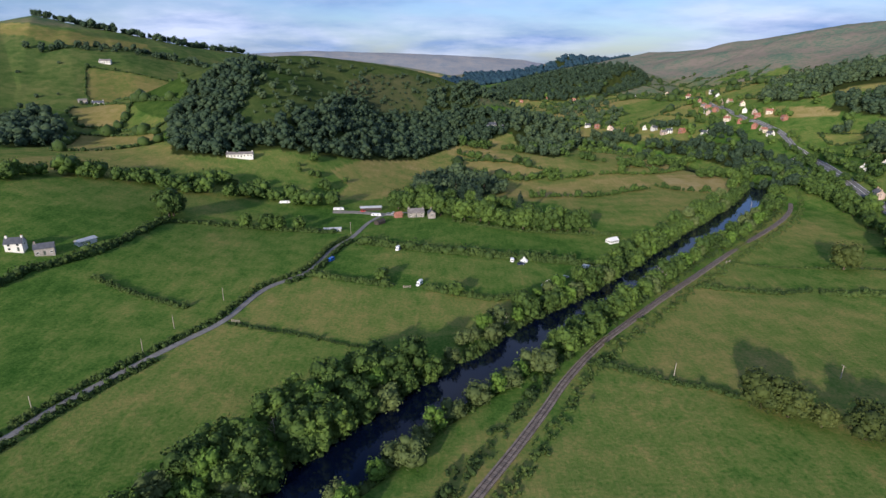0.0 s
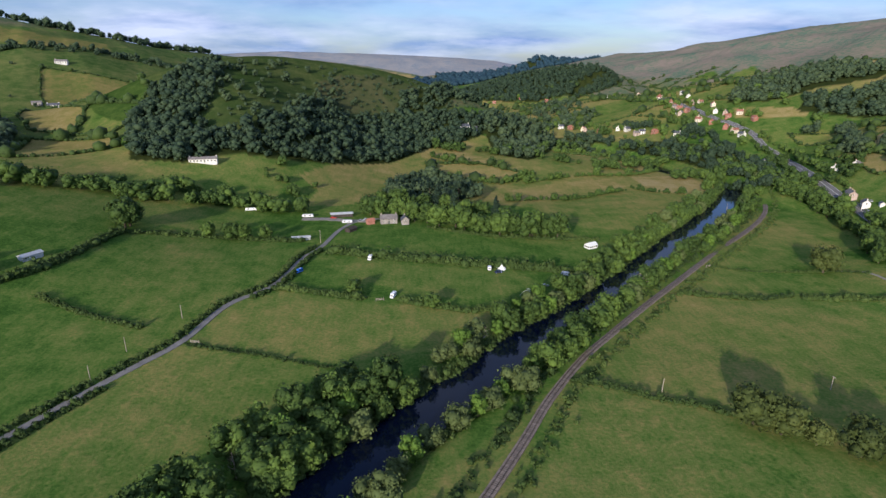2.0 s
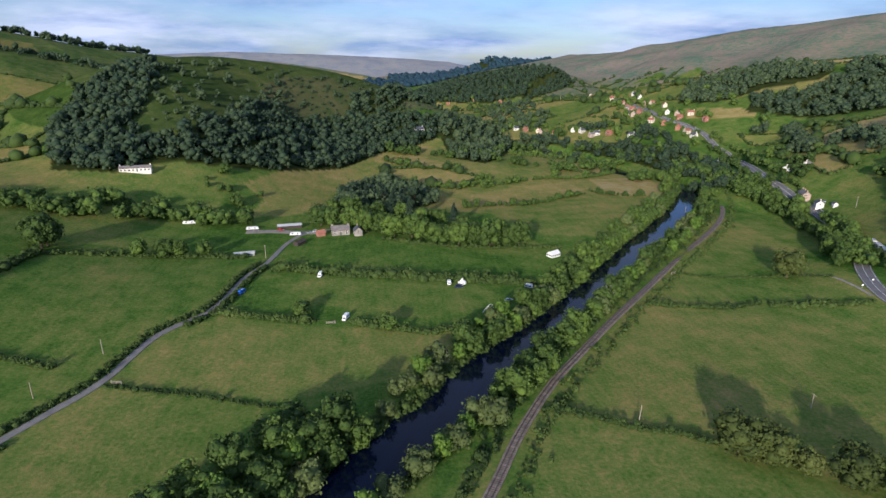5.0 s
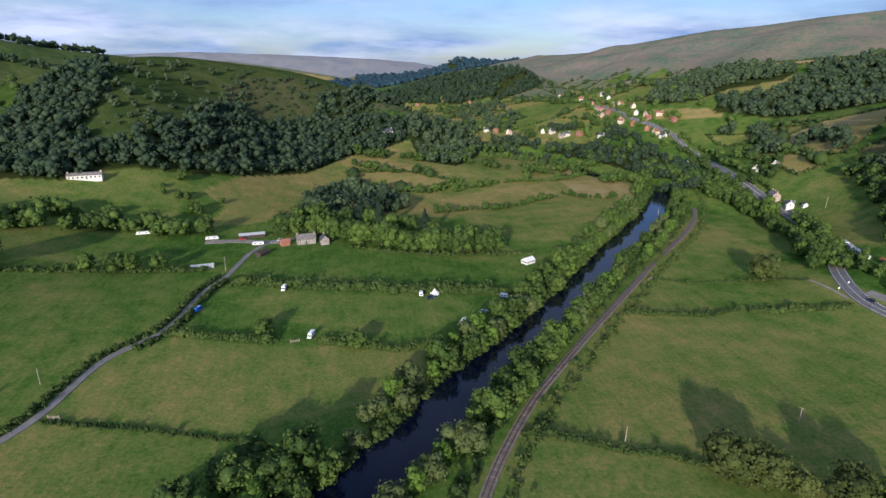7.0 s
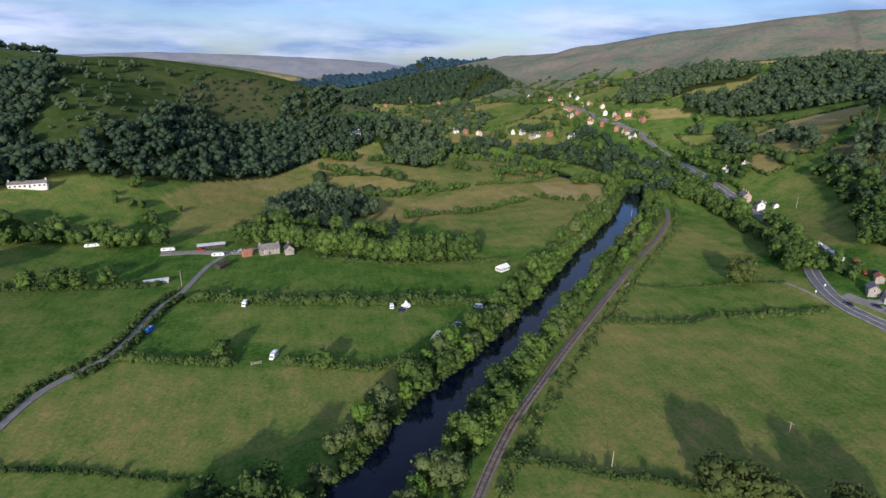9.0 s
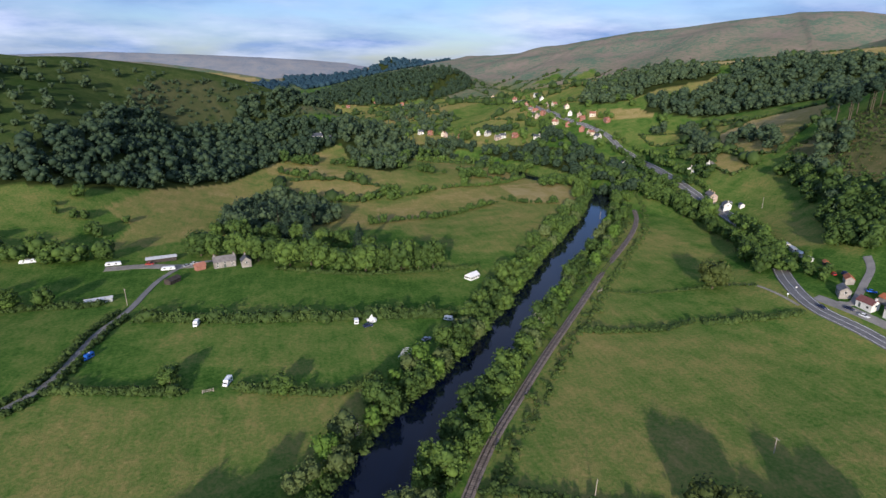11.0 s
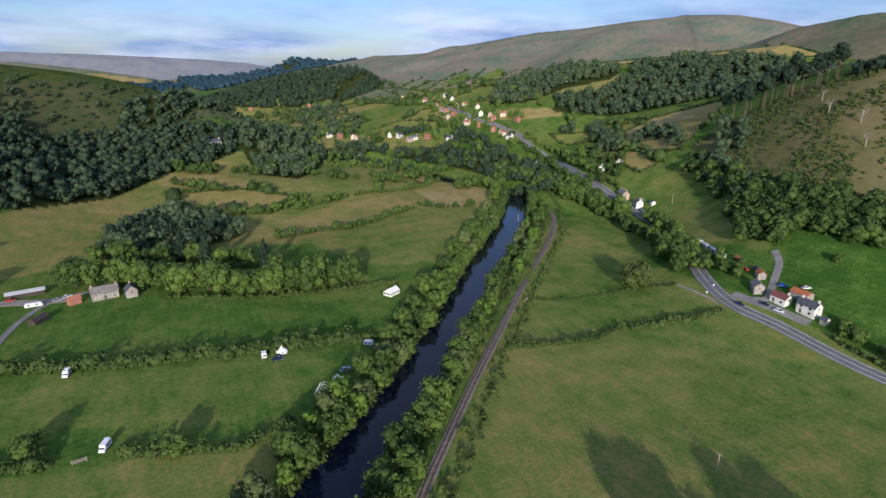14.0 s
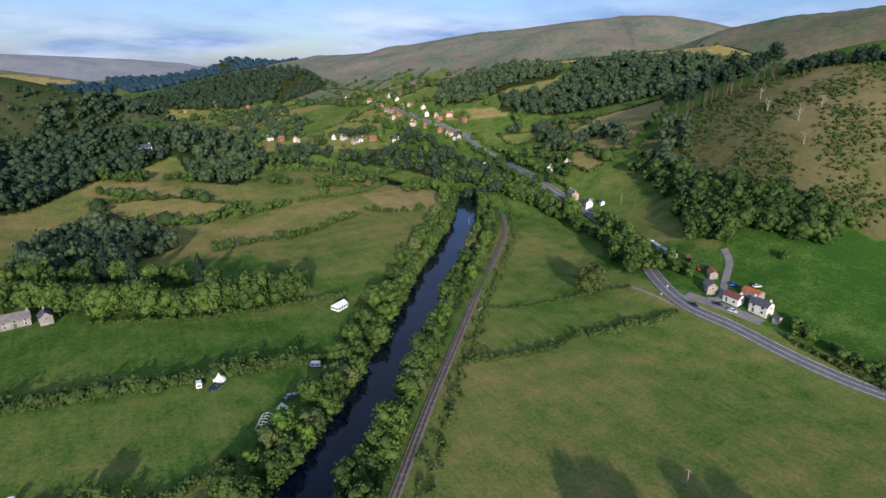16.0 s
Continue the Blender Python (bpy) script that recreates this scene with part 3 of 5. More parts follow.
def thing(name, m, label, category, group="", kind=""):
    ob = new(name)
    ob.matrix_world = m
    return tagged(ob, label, category, group, kind)


def ribbon(name, line, half, lift, mat, thick=0.3, offset=0.0, parent=None, crown=0.0, ground=open_ground):
    """A strip of road that lies on the ground, with edges that reach down into it."""
    n = len(line)
    t = np.gradient(line, axis=0)
    t /= np.linalg.norm(t, axis=1)[:, None]
    side = np.c_[-t[:, 1], t[:, 0]]
    verts = []
    for off, dz in ((half, -thick), (half, lift), (0, lift + crown), (-half, lift), (-half, -thick)):
        p = line + side * (off + offset)
        verts.append(np.c_[p, np.maximum(ground(p[:, 0], p[:, 1]), -0.4) + dz])
    v = np.concatenate(verts)
    f = [(k * n + i, k * n + i + 1, (k + 1) * n + i + 1, (k + 1) * n + i) for k in range(4) for i in range(n - 1)]
    return mesh_object(name, v, f, mat, parent)


# ---- ground ----
def build_ground():
    rings = [0.0]
    while rings[-1] < 5600:
        r = rings[-1]
        rings.append(r + (4.0 if r < 420 else 4.0 + (r - 420) * 0.013))
    # finer towards the valley's head
    a = np.concatenate([np.radians(np.linspace(-62, 92, 820, endpoint=False)), np.radians(np.linspace(92, 298, 150, endpoint=False))])
    seg = len(a)
    r = np.array(rings[1:])
    x = np.concatenate([[0], (r[:, None] * np.sin(a)).ravel()]) + 60
    y = np.concatenate([[0], (r[:, None] * np.cos(a)).ravel()]) + 230
    z = land(x, y)

    v = np.c_[x, y, z]
    j = np.arange(seg)
    k = (j + 1) % seg
    f = [np.c_[np.zeros(seg, int), 1 + k, 1 + j]]
    for i in range(len(r) - 1):
        p, q = 1 + i * seg, 1 + (i + 1) * seg
        f += [np.c_[p + j, p + k, q + k], np.c_[p + j, q + k, q + j]]
    me = tri_mesh("ground", v, np.concatenate(f), GROUND, True)
    me.flip_normals()
    # field tones: dryness, heath, dark mix (wood floor, painted tree and cloud shade)
    dry = np.full(len(x), 0.20)
    moor = np.zeros(len(x))
    wood = np.zeros(len(x))
    far = patchwork_tone(x, y)
    dry = np.where(far >= 0, far, dry)
    river_u = path_distance(x, y, RIVER_LINE)
    mid_valley = (x > -70) & (x < 330) & (y > 440) & (y < 730) & (river_u > 12)
    dry = np.where(mid_valley, 0.50, dry)
    dry = np.where((x < -110) & (y > 235) & (y < 480) & (x > -330), 0.34, dry)
    dry = np.where((x < -60) & (y < 345), 0.21, dry)
    right = (river_u < -24) & (y < 470) & (x < 262)
    dry = np.where(right, 0.39, dry)
    dry = np.where((x > 250) & (y < 330) & (y > 60) & (x < 420), 0.06, dry)
    for outline, value in [(FIELD_HAY, 0.40), (FIELD_ROUGH, 0.35), (FIELD_CAMP, 0.29), (FELLED, 0.80)] + TONES:
        dry = np.where(inside(x, y, outline), value, dry)
    # wood floors and river edges darkened, tree shade included in the colour
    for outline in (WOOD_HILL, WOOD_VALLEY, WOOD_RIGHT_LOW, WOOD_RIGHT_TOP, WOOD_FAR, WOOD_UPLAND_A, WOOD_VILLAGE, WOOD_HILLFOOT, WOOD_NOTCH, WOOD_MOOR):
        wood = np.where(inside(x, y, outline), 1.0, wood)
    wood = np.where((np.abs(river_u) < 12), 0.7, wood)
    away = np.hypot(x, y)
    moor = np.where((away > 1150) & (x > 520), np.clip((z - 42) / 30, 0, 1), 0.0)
    # beyond 2 km nearly all land takes the haze-tinted moor colour
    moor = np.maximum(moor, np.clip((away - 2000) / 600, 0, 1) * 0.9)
    moor = np.where((x > 830) & (y < 1150), np.clip((z - 95) / 25, 0, 1), moor)
    moor = np.where((x < -250) & (away < 2000), np.clip((z - 158) / 15, 0, 0.8), moor)
    moor = np.where(inside(x, y, UP_DARK), 0.30, moor)
    moor = np.where(inside(x, y, FELLED), 0.60, moor)
    wood = np.where(inside(x, y, FELLED), 0.34, wood)
    # cloud shade over the western upland, painted with heath and the dark mix
    upland = (x < -255) & (y > 480) & (z < 158) & (away < 1600)
    moor = np.where(upland, 0.30, moor)
    wood = np.where(upland & (wood < 0.5), 0.25, wood)
    on_round = (np.hypot(x - 330, y - 1590) < 260) & (z > 35)
    moor = np.where(on_round, 0.75, moor)
    dry = np.where(on_round, 0.05, dry)
    # cloud shade on the open front hill, painted into the ground tones
    hill = np.exp(-(((x + 150) / 190) ** 2 + ((y - 690) / 170) ** 2))
    on_hill = (hill > 0.30) & (z > 35)
    dry = np.where(on_hill, 0.04, dry)
    moor = np.where(on_hill, 0.35, moor)
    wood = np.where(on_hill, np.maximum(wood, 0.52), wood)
    moor = np.where(inside(x, y, BRACKEN), 0.85, moor)
    for outline, _ in TONES:
        moor = np.where(inside(x, y, outline), 0.0, moor)
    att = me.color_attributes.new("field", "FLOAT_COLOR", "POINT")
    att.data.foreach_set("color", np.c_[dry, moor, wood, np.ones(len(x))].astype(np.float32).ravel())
    # strength of the painted haze, by distance
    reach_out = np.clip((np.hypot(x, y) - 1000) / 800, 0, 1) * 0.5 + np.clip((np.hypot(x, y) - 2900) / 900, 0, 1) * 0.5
    me.attributes.new("hazy_moor", "FLOAT", "POINT").data.foreach_set("value", reach_out.astype(np.float32))
    return tagged(new("ground", me), "green valley floor of grass fields rising to hills", "ground", "", "structure")


# Patchwork of small fields beyond the river's bend and on the uplands
PATCH_AREAS = [((400, 1180), 430, 0.35, 74)]
patch_random = np.random.RandomState(7)
PATCHES = []
for (cx, cy), reach, turn, size in PATCH_AREAS:
    count = int(2 * reach / size) + 1
    gx, gy = np.meshgrid(np.arange(count), np.arange(count), indexing="ij")
    px = (gx - count / 2) * size * 1.25 + patch_random.uniform(-0.28, 0.28, gx.shape) * size
    py = (gy - count / 2) * size * 0.85 + patch_random.uniform(-0.28, 0.28, gx.shape) * size
    c, s = math.cos(turn), math.sin(turn)
    PATCHES.append((cx + px * c - py * s, cy + px * s + py * c, patch_random.uniform(0.26, 0.60, gx.shape), (cx, cy), reach))


def patchwork_tone(x, y):
    out = np.full(len(x), -1.0)
    for gx, gy, tones, (cx, cy), reach in PATCHES:
        idx = np.where((np.hypot(x - cx, y - cy) < reach) & (y > 470 - 0.3 * np.abs(x)))[0]
        best, tone_v = np.full(len(idx), 1e9), np.zeros(len(idx))
        qx = (gx[:-1, :-1] + gx[1:, 1:]) / 2
        qy = (gy[:-1, :-1] + gy[1:, 1:]) / 2
        for a, b, t in zip(qx.ravel(), qy.ravel(), tones[:-1, :-1].ravel()):
            d = np.hypot(x[idx] - a, y[idx] - b)
            near = d < best
            best, tone_v = np.where(near, d, best), np.where(near, t, tone_v)
        out[idx] = tone_v
    return out


build_ground()

# river
water_edge = smooth_path(RIVER, 8)
wt = np.gradient(water_edge, axis=0)
wt /= np.linalg.norm(wt, axis=1)[:, None]
ws = np.c_[-wt[:, 1], wt[:, 0]]
wv = np.concatenate([np.c_[water_edge + ws * o, np.full(len(water_edge), WATER_Z + dz)] for o, dz in ((16, 0), (0, 0.0), (-16, 0))])
nw = len(water_edge)
tagged(mesh_object("water", wv, [(k * nw + i, k * nw + i + 1, (k + 1) * nw + i + 1, (k + 1) * nw + i) for k in range(2) for i in range(nw - 1)], WATER),
       "dark slow river between wooded banks", "river", "", "structure")

# roads and railway
road_line = smooth_path([(330, -120), (300, -20), (268, 80), (250, 140)] + MAIN_ROAD, 4)
road = tagged(ribbon("road", road_line, 3.6, 0.32, ASPHALT, 0.8, crown=0.05), "grey two-lane asphalt main road with white lines", "road", "", "structure")
for off, w in ((3.1, 0.05), (-3.1, 0.05), (0.0, 0.10)):
    ribbon("road_marking", road_line, w, 0.40, WHITE_LINE, 0.0, off, road)
lane_line = smooth_path([(-185, 20), (-150, 92)] + LANE, 4)
tagged(ribbon("lane", lane_line, 1.4, 0.22, LANE_TAR, 0.6), "narrow grey country lane between hedges", "road", "", "structure")
tagged(ribbon("track", smooth_path([(247, 250), (251, 252)] + SIDE_TRACK, 3), 1.7, 0.25, LANE_TAR, 0.6), "pale side track climbing past cottages", "road", "", "structure")
tagged(ribbon("path", smooth_path(FIELD_PATH, 3), 0.7, 0.14, GRAVEL, 0.4), "pale gravel field path", "path", "", "structure")

tagged(ribbon("yard", smooth_path([(247.5, 262), (248.5, 252), (249.5, 240), (250, 226)], 3), 2.6, 0.2, LANE_TAR, 0.6), "grey tarmac yard before the roadside houses", "yard", "", "structure")
tagged(ribbon("farm_yard", smooth_path([(-84, 390), (-66, 391), (-50, 386), (-36, 384)], 3), 3.2, 0.16, GRAVEL, 0.6), "pale gravel farm yard", "yard", "", "structure")
rail_line = smooth_path(RAILWAY, 3)


def rail_level(x, y):
    return np.full(np.shape(x), 0.35) + 0.0 * np.asarray(x)


railway = thing("railway", Matrix(), "single railway track on brown stone ballast", "railway", "", "structure")
ribbon("ballast", rail_line, 1.65, 0.20, BALLAST, 0.9, parent=railway, crown=0.06, ground=rail_level)
ribbon("rail", rail_line, 0.06, 0.56, STEEL, -0.30, 0.75, railway, ground=rail_level)
ribbon("rail", rail_line, 0.06, 0.56, STEEL, -0.30, -0.75, railway, ground=rail_level)
sv, sf = [], []
rt = np.gradient(rail_line, axis=0)
rt /= np.linalg.norm(rt, axis=1)[:, None]
for (px, py), (tx, ty) in zip(rail_line, rt):
    if 60 < py < 520:
        for s in (-0.75, 0.0, 0.75):
            k = len(sv)
            for along, across, up in ((-.14, -1.2, 0), (.14, -1.2, 0), (.14, 1.2, 0), (-.14, 1.2, 0), (-.14, -1.2, 1), (.14, -1.2, 1), (.14, 1.2, 1), (-.14, 1.2, 1)):
                sv.append((px + tx * (along + s * 1.0) - ty * across, py + ty * (along + s * 1.0) + tx * across, 0.54 + 0.07 * up))
            sf += [(k + 4, k + 5, k + 6, k + 7), (k, k + 1, k + 5, k + 4), (k + 1, k + 2, k + 6, k + 5), (k + 2, k + 3, k + 7, k + 6), (k + 3, k, k + 4, k + 7)]
tagged(mesh_object("sleepers", sv, sf, SLEEPER, railway), "", "", "", "stuff")


# ---- trees ----
def ball(sub):
    bm = bmesh.new()
    bmesh.ops.create_icosphere(bm, subdivisions=sub, radius=1.0)
    bm.verts.ensure_lookup_table()
    v = np.array([tuple(p.co) for p in bm.verts])
    f = np.array([[q.index for q in p.verts] for p in bm.faces])
    bm.free()
    return v, f


BALL_COARSE, BALL_FINE = ball(1), ball(2)


def clump(rs, center, radius, sphere, cards, size):
    """One rounded mass of leaves: an uneven core with leaf sprays standing out of it."""
    v, f = sphere
    wob = 1 + rs.uniform(-0.32, 0.22, len(v))
    core = center + v * wob[:, None] * radius * 0.80
    vs, fs = [core], [f]
    d = rs.normal(size=(cards, 3))
    d[:, 2] += 0.35
    d /= np.linalg.norm(d, axis=1)[:, None]
    c = center + d * radius * rs.uniform(0.66, 1.26, (cards, 1))
    t = np.cross(d, rs.normal(size=(cards, 3)))
    t /= np.linalg.norm(t, axis=1)[:, None] + 1e-6
    b = np.cross(d, t) * 0.65 + d * rs.uniform(-0.9, 0.9, (cards, 1))
    s = size * rs.uniform(0.55, 1.25, (cards, 1))
    quad = np.stack([c - t * s, c - b * s * 0.7, c + t * s, c + b * s], 1).reshape(-1, 3)
    k = len(core) + 4 * np.arange(cards)
    vs.append(quad)
    fs += [np.c_[k, k + 1, k + 2], np.c_[k, k + 2, k + 3]]
    return np.concatenate(vs), np.concatenate(fs)


def join(pieces):
    vs, fs, n = [], [], 0
    for v, f in pieces:
        vs.append(v)
        fs.append(f + n)
        n += len(v)
    return np.concatenate(vs), np.concatenate(fs)


def broad_crown(seed, wide, tall, low, lobes, sphere, cards, size):
    """An uneven rounded crown of many leaf masses, from height low up to tall."""
    rs = np.random.RandomState(seed)
    half, mid = (tall - low) / 2, (tall + low) / 2
    out = []
    for i in range(lobes):
        up = -0.75 + 1.6 * (i + 0.5) / lobes
        ring = math.sqrt(max(0.05, 1 - (up * 0.82) ** 2)) * rs.uniform(0.35, 0.80)
        ang = i * 2.4 + rs.uniform(-0.5, 0.5)
        c = np.array([math.cos(ang) * ring * wide / 2, math.sin(ang) * ring * wide / 2, mid + up * half * 0.72])
        r = wide * rs.uniform(0.60, 1.35) * (0.92 / lobes ** 0.43)
        out.append(clump(rs, c * [1, 1, 1], np.array([r, r, r * 0.85]), sphere, cards, size))
    return join(out)


def spire_crown(seed, wide, tall, low, tiers, cards, size):
    """A narrow conifer: ragged tiers of drooping sprays."""
    rs = np.random.RandomState(seed)
    out = []
    for i in range(tiers):
        s = i / (tiers - 1)
        r = wide / 2 * (1 - s) ** 0.8 + 0.35
        z = low + (tall - low) * s
        out.append(clump(rs, np.array([rs.uniform(-.3, .3), rs.uniform(-.3, .3), z]), np.array([r, r, (tall - low) / tiers * 0.95]), BALL_COARSE, cards, size))
    return join(out)


def trunk_mesh(seed, height, radius, limbs, reach):
    rs = np.random.RandomState(seed)
    pieces = []

    def limb(a, b, ra, rb):
        a, b = np.array(a), np.array(b)
        d = (b - a) / np.linalg.norm(b - a)
        u = np.cross(d, [0.3, 0.9, 0.2])
        u /= np.linalg.norm(u)
        w = np.cross(d, u)
        ang = np.arange(6) * math.pi / 3
        ring = np.cos(ang)[:, None] * u + np.sin(ang)[:, None] * w
        v = np.concatenate([a + ring * ra, (a + b) / 2 + ring * (ra + rb) / 2 + rs.uniform(-.15, .15, 3) * reach * 0.2, b + ring * rb])
        f = []
        for k in (0, 6):
            for i in range(6):
                j = (i + 1) % 6
                f += [(k + i, k + j, k + 6 + j), (k + i, k + 6 + j, k + 6 + i)]
        pieces.append((v, np.array(f)))

    limb((0, 0, -0.4), (rs.uniform(-.3, .3), rs.uniform(-.3, .3), height), radius, radius * 0.45)
    for i in range(limbs):
        z = height * rs.uniform(0.35, 0.95)
        a = i * 2.4 + rs.uniform(-.4, .4)
        limb((0, 0, z), (math.cos(a) * reach, math.sin(a) * reach, z + reach * rs.uniform(0.4, 1.1)), radius * 0.45, radius * 0.12)
    return join(pieces)


TREE_KINDS = {}


def tree_kind(key, crown, trunk, leaf, label, category="tree"):
    TREE_KINDS[key] = (tri_mesh("crown", *crown, leaf), tri_mesh("trunk", *trunk, BARK), label, category)


for i in range(5):
    tree_kind(f"broad{i}", broad_crown(10 + i, 10, 12, 0.4, 22, BALL_COARSE, 46, 0.55), trunk_mesh(i, 8, 0.35, 5, 2.6), LEAF_BROAD,
              "rounded dark green broadleaf tree beside the river")
for i in range(3):
    tree_kind(f"bright{i}", broad_crown(30 + i, 7, 10, 0.5, 16, BALL_COARSE, 44, 0.46), trunk_mesh(20 + i, 7, 0.22, 4, 1.8), LEAF_BRIGHT,
              "young bright green riverside tree with loose crown")
for i in range(2):
    tree_kind(f"willow{i}", broad_crown(40 + i, 9, 9, 0.3, 18, BALL_COARSE, 46, 0.50), trunk_mesh(30 + i, 6, 0.3, 5, 2.2), LEAF_WILLOW,
              "grey-green willow leaning over the river bank")
for i in range(3):
    tree_kind(f"oak{i}", broad_crown(50 + i, 14, 13, 0.8, 30, BALL_COARSE, 54, 0.58), trunk_mesh(40 + i, 8, 0.5, 6, 3.5), LEAF_OAK if i < 2 else LEAF_BROAD,
              "broad spreading oak with brownish green crown")
for i in range(2):
    tree_kind(f"conifer{i}", spire_crown(60 + i, 9.0, 17, 1.5, 10, 70, 0.7), trunk_mesh(50 + i, 17, 0.35, 2, 1.0), LEAF_DARK, "tall dark conifer with ragged tiers")
for i in range(2):
    tree_kind(f"pine{i}", broad_crown(70 + i, 6, 18, 9, 10, BALL_COARSE, 40, 0.5), trunk_mesh(60 + i, 15, 0.30, 6, 1.8), LEAF_DARK, "tall pine with bare trunk on the felled slope")
for i in range(3):
    tree_kind(f"bush{i}", broad_crown(80 + i, 4.4, 3.2, -0.4, 9, BALL_COARSE, 40, 0.32), trunk_mesh(70 + i, 1.6, 0.1, 3, 0.8), HEDGE_LEAF, "low green bramble and thorn bush", "bush")

tree_random = random.Random(5)
planted = []


def plant(key, x, y, size=1.0, group="", tall=1.0, sink=0.0):
    crown, trunk, label, category = TREE_KINDS[key]
    z = float(land(np.array([x]), np.array([y]))[0])
    root = thing(category, pose(x, y, z - sink, 0, 0, tree_random.uniform(0, 360)), label, category, group)
    root.scale = (size, size, size * tall)
    for nm, me in (("trunk", trunk), ("crown", crown)):
        ob = new(nm, me)
        ob.parent = root
    planted.append((x, y))
    return root


def clear_of_tracks(x, y, gap=3.5):
    p = np.array([[x, y]])
    return (np.min(np.hypot(*(rail_line - p).T)) > gap and np.min(np.hypot(*(lane_line - p).T)) > gap * 0.8
            and np.min(np.hypot(*(road_line - p).T)) > gap + 2)


CAMP_PITCHES = [(76, 296), (71, 284), (61.5, 279.5), (57, 273.5), (103, 342)]


def bank_trees(side, y0, y1, near, far, spacing, keys, sizes, group):
    """Trees on one bank of the river, in a belt between two distances from its middle."""
    run = 0.0
    for a, b in zip(water_edge[:-1], water_edge[1:]):
        run += float(np.linalg.norm(b - a))
        if run < spacing:
            continue
        run = 0.0
        t = (b - a) / np.linalg.norm(b - a)
        nrm = np.array([-t[1], t[0]]) * side
        off = near + tree_random.uniform(0, 2.5)
        while off < far:
            q = a + nrm * off + t * tree_random.uniform(-0.4, 0.4) * spacing
            pitched = any(math.hypot(q[0] - cx, q[1] - cy) < 6.5 for cx, cy in CAMP_PITCHES)
            if y0 < q[1] < y1 and not pitched and clear_of_tracks(q[0], q[1], 4.2):
                plant(tree_random.choice(keys), q[0], q[1], tree_random.uniform(*sizes), group, tree_random.uniform(0.9, 1.15))
            off += spacing * tree_random.uniform(0.9, 1.3)


def row_trees(points, spacing, keys, sizes, group, jitter=1.5, skip=0.0):
    line = smooth_path(points, 1.0)
    run = spacing
    for a, b in zip(line[:-1], line[1:]):
        run += float(np.linalg.norm(b - a))
        if run >= spacing:
            run = tree_random.uniform(-0.3, 0.2) * spacing
            if tree_random.random() >= skip:
                x, y = a[0] + tree_random.uniform(-jitter, jitter), a[1] + tree_random.uniform(-jitter, jitter)
                if clear_of_tracks(x, y, 3.0):
                    plant(tree_random.choice(keys), x, y, tree_random.uniform(*sizes), group, tree_random.uniform(0.9, 1.15))


BROAD = ["broad0", "broad1", "broad2", "broad3", "broad4"]
YOUNG = ["bright0", "bright1", "bright2"]
WILLOW = ["willow0", "willow1"]
BUSH = ["bush0", "bush1", "bush2"]
bank_trees(1, 60, 186, 10.0, 31, 5.1, BROAD + BROAD + ["bright0", "bright1", "willow0"], (0.78, 1.15), "trees on the west bank")
bank_trees(1, 186, 222, 11.5, 18, 4.6, BUSH + ["bright0", "bush1", "willow1"], (0.6, 1.0), "bushes on the west bank")
bank_trees(1, 222, 300, 11, 19, 5.6, BROAD + YOUNG + ["willow0"], (0.75, 1.02), "trees on the west bank")
bank_trees(1, 300, 540, 10.5, 20, 7.0, BROAD + ["willow0", "bright1"], (0.7, 1.0), "trees on the west bank")
bank_trees(-1, 80, 190, 11.5, 18, 5.6, YOUNG + WILLOW, (0.62, 0.98), "young trees on the east bank")
bank_trees(-1, 196, 330, 11.5, 20, 7.0, BROAD + WILLOW + ["bright2"], (0.7, 1.05), "trees on the east bank")
bank_trees(-1, 330, 520, 11.5, 24, 8.0, BROAD + YOUNG + WILLOW, (0.55, 0.9), "trees on the east bank")
row_trees(BELT_FARM, 7.0, BROAD + ["oak2"], (1.0, 1.45), "tree belt by the farm", 3)
row_trees(BELT_FARM_BACK, 8, BROAD + ["conifer0"], (0.8, 1.2), "tree belt by the farm", 4)
row_trees(CONIFERS, 6, ["conifer0", "conifer1", "pine0", "broad3"], (0.75, 1.05), "conifers by the hidden house", 7)
row_trees(OAKS_N, 9, BROAD + ["oak2"], (0.75, 1.05), "hedgerow oaks", 1.5)
row_trees(OAKS_NW, 7, ["oak2"], (1.05, 1.3), "hedgerow oaks", 2)
row_trees(ROAD_TREES, 6.5, BROAD, (0.7, 1.0), "trees by the main road", 3)
for x, y, s, k in ((103.5, 162, 1.02, "oak0"), (110, 157.5, .95, "oak1"), (117.5, 152, .6, "oak0"), (127, 146, .95, "oak1"), (135, 140, .9, "oak2")):
    plant(k, x, y, s, "field oaks")
plant("oak0", 218, 295, 1.15)
for x, y in CAMP_TREES[:2]:
    plant("broad2", x, y, 0.78, "camp field trees", 0.75)
for x, y in MARQUEE_TREES:
    plant("broad1", x, y, 0.9, "trees by the marquee field")
row_trees(PINE_EDGE, 2.4, ["pine0", "pine1"], (1.15, 1.6), "pines on the felled slope", 5)


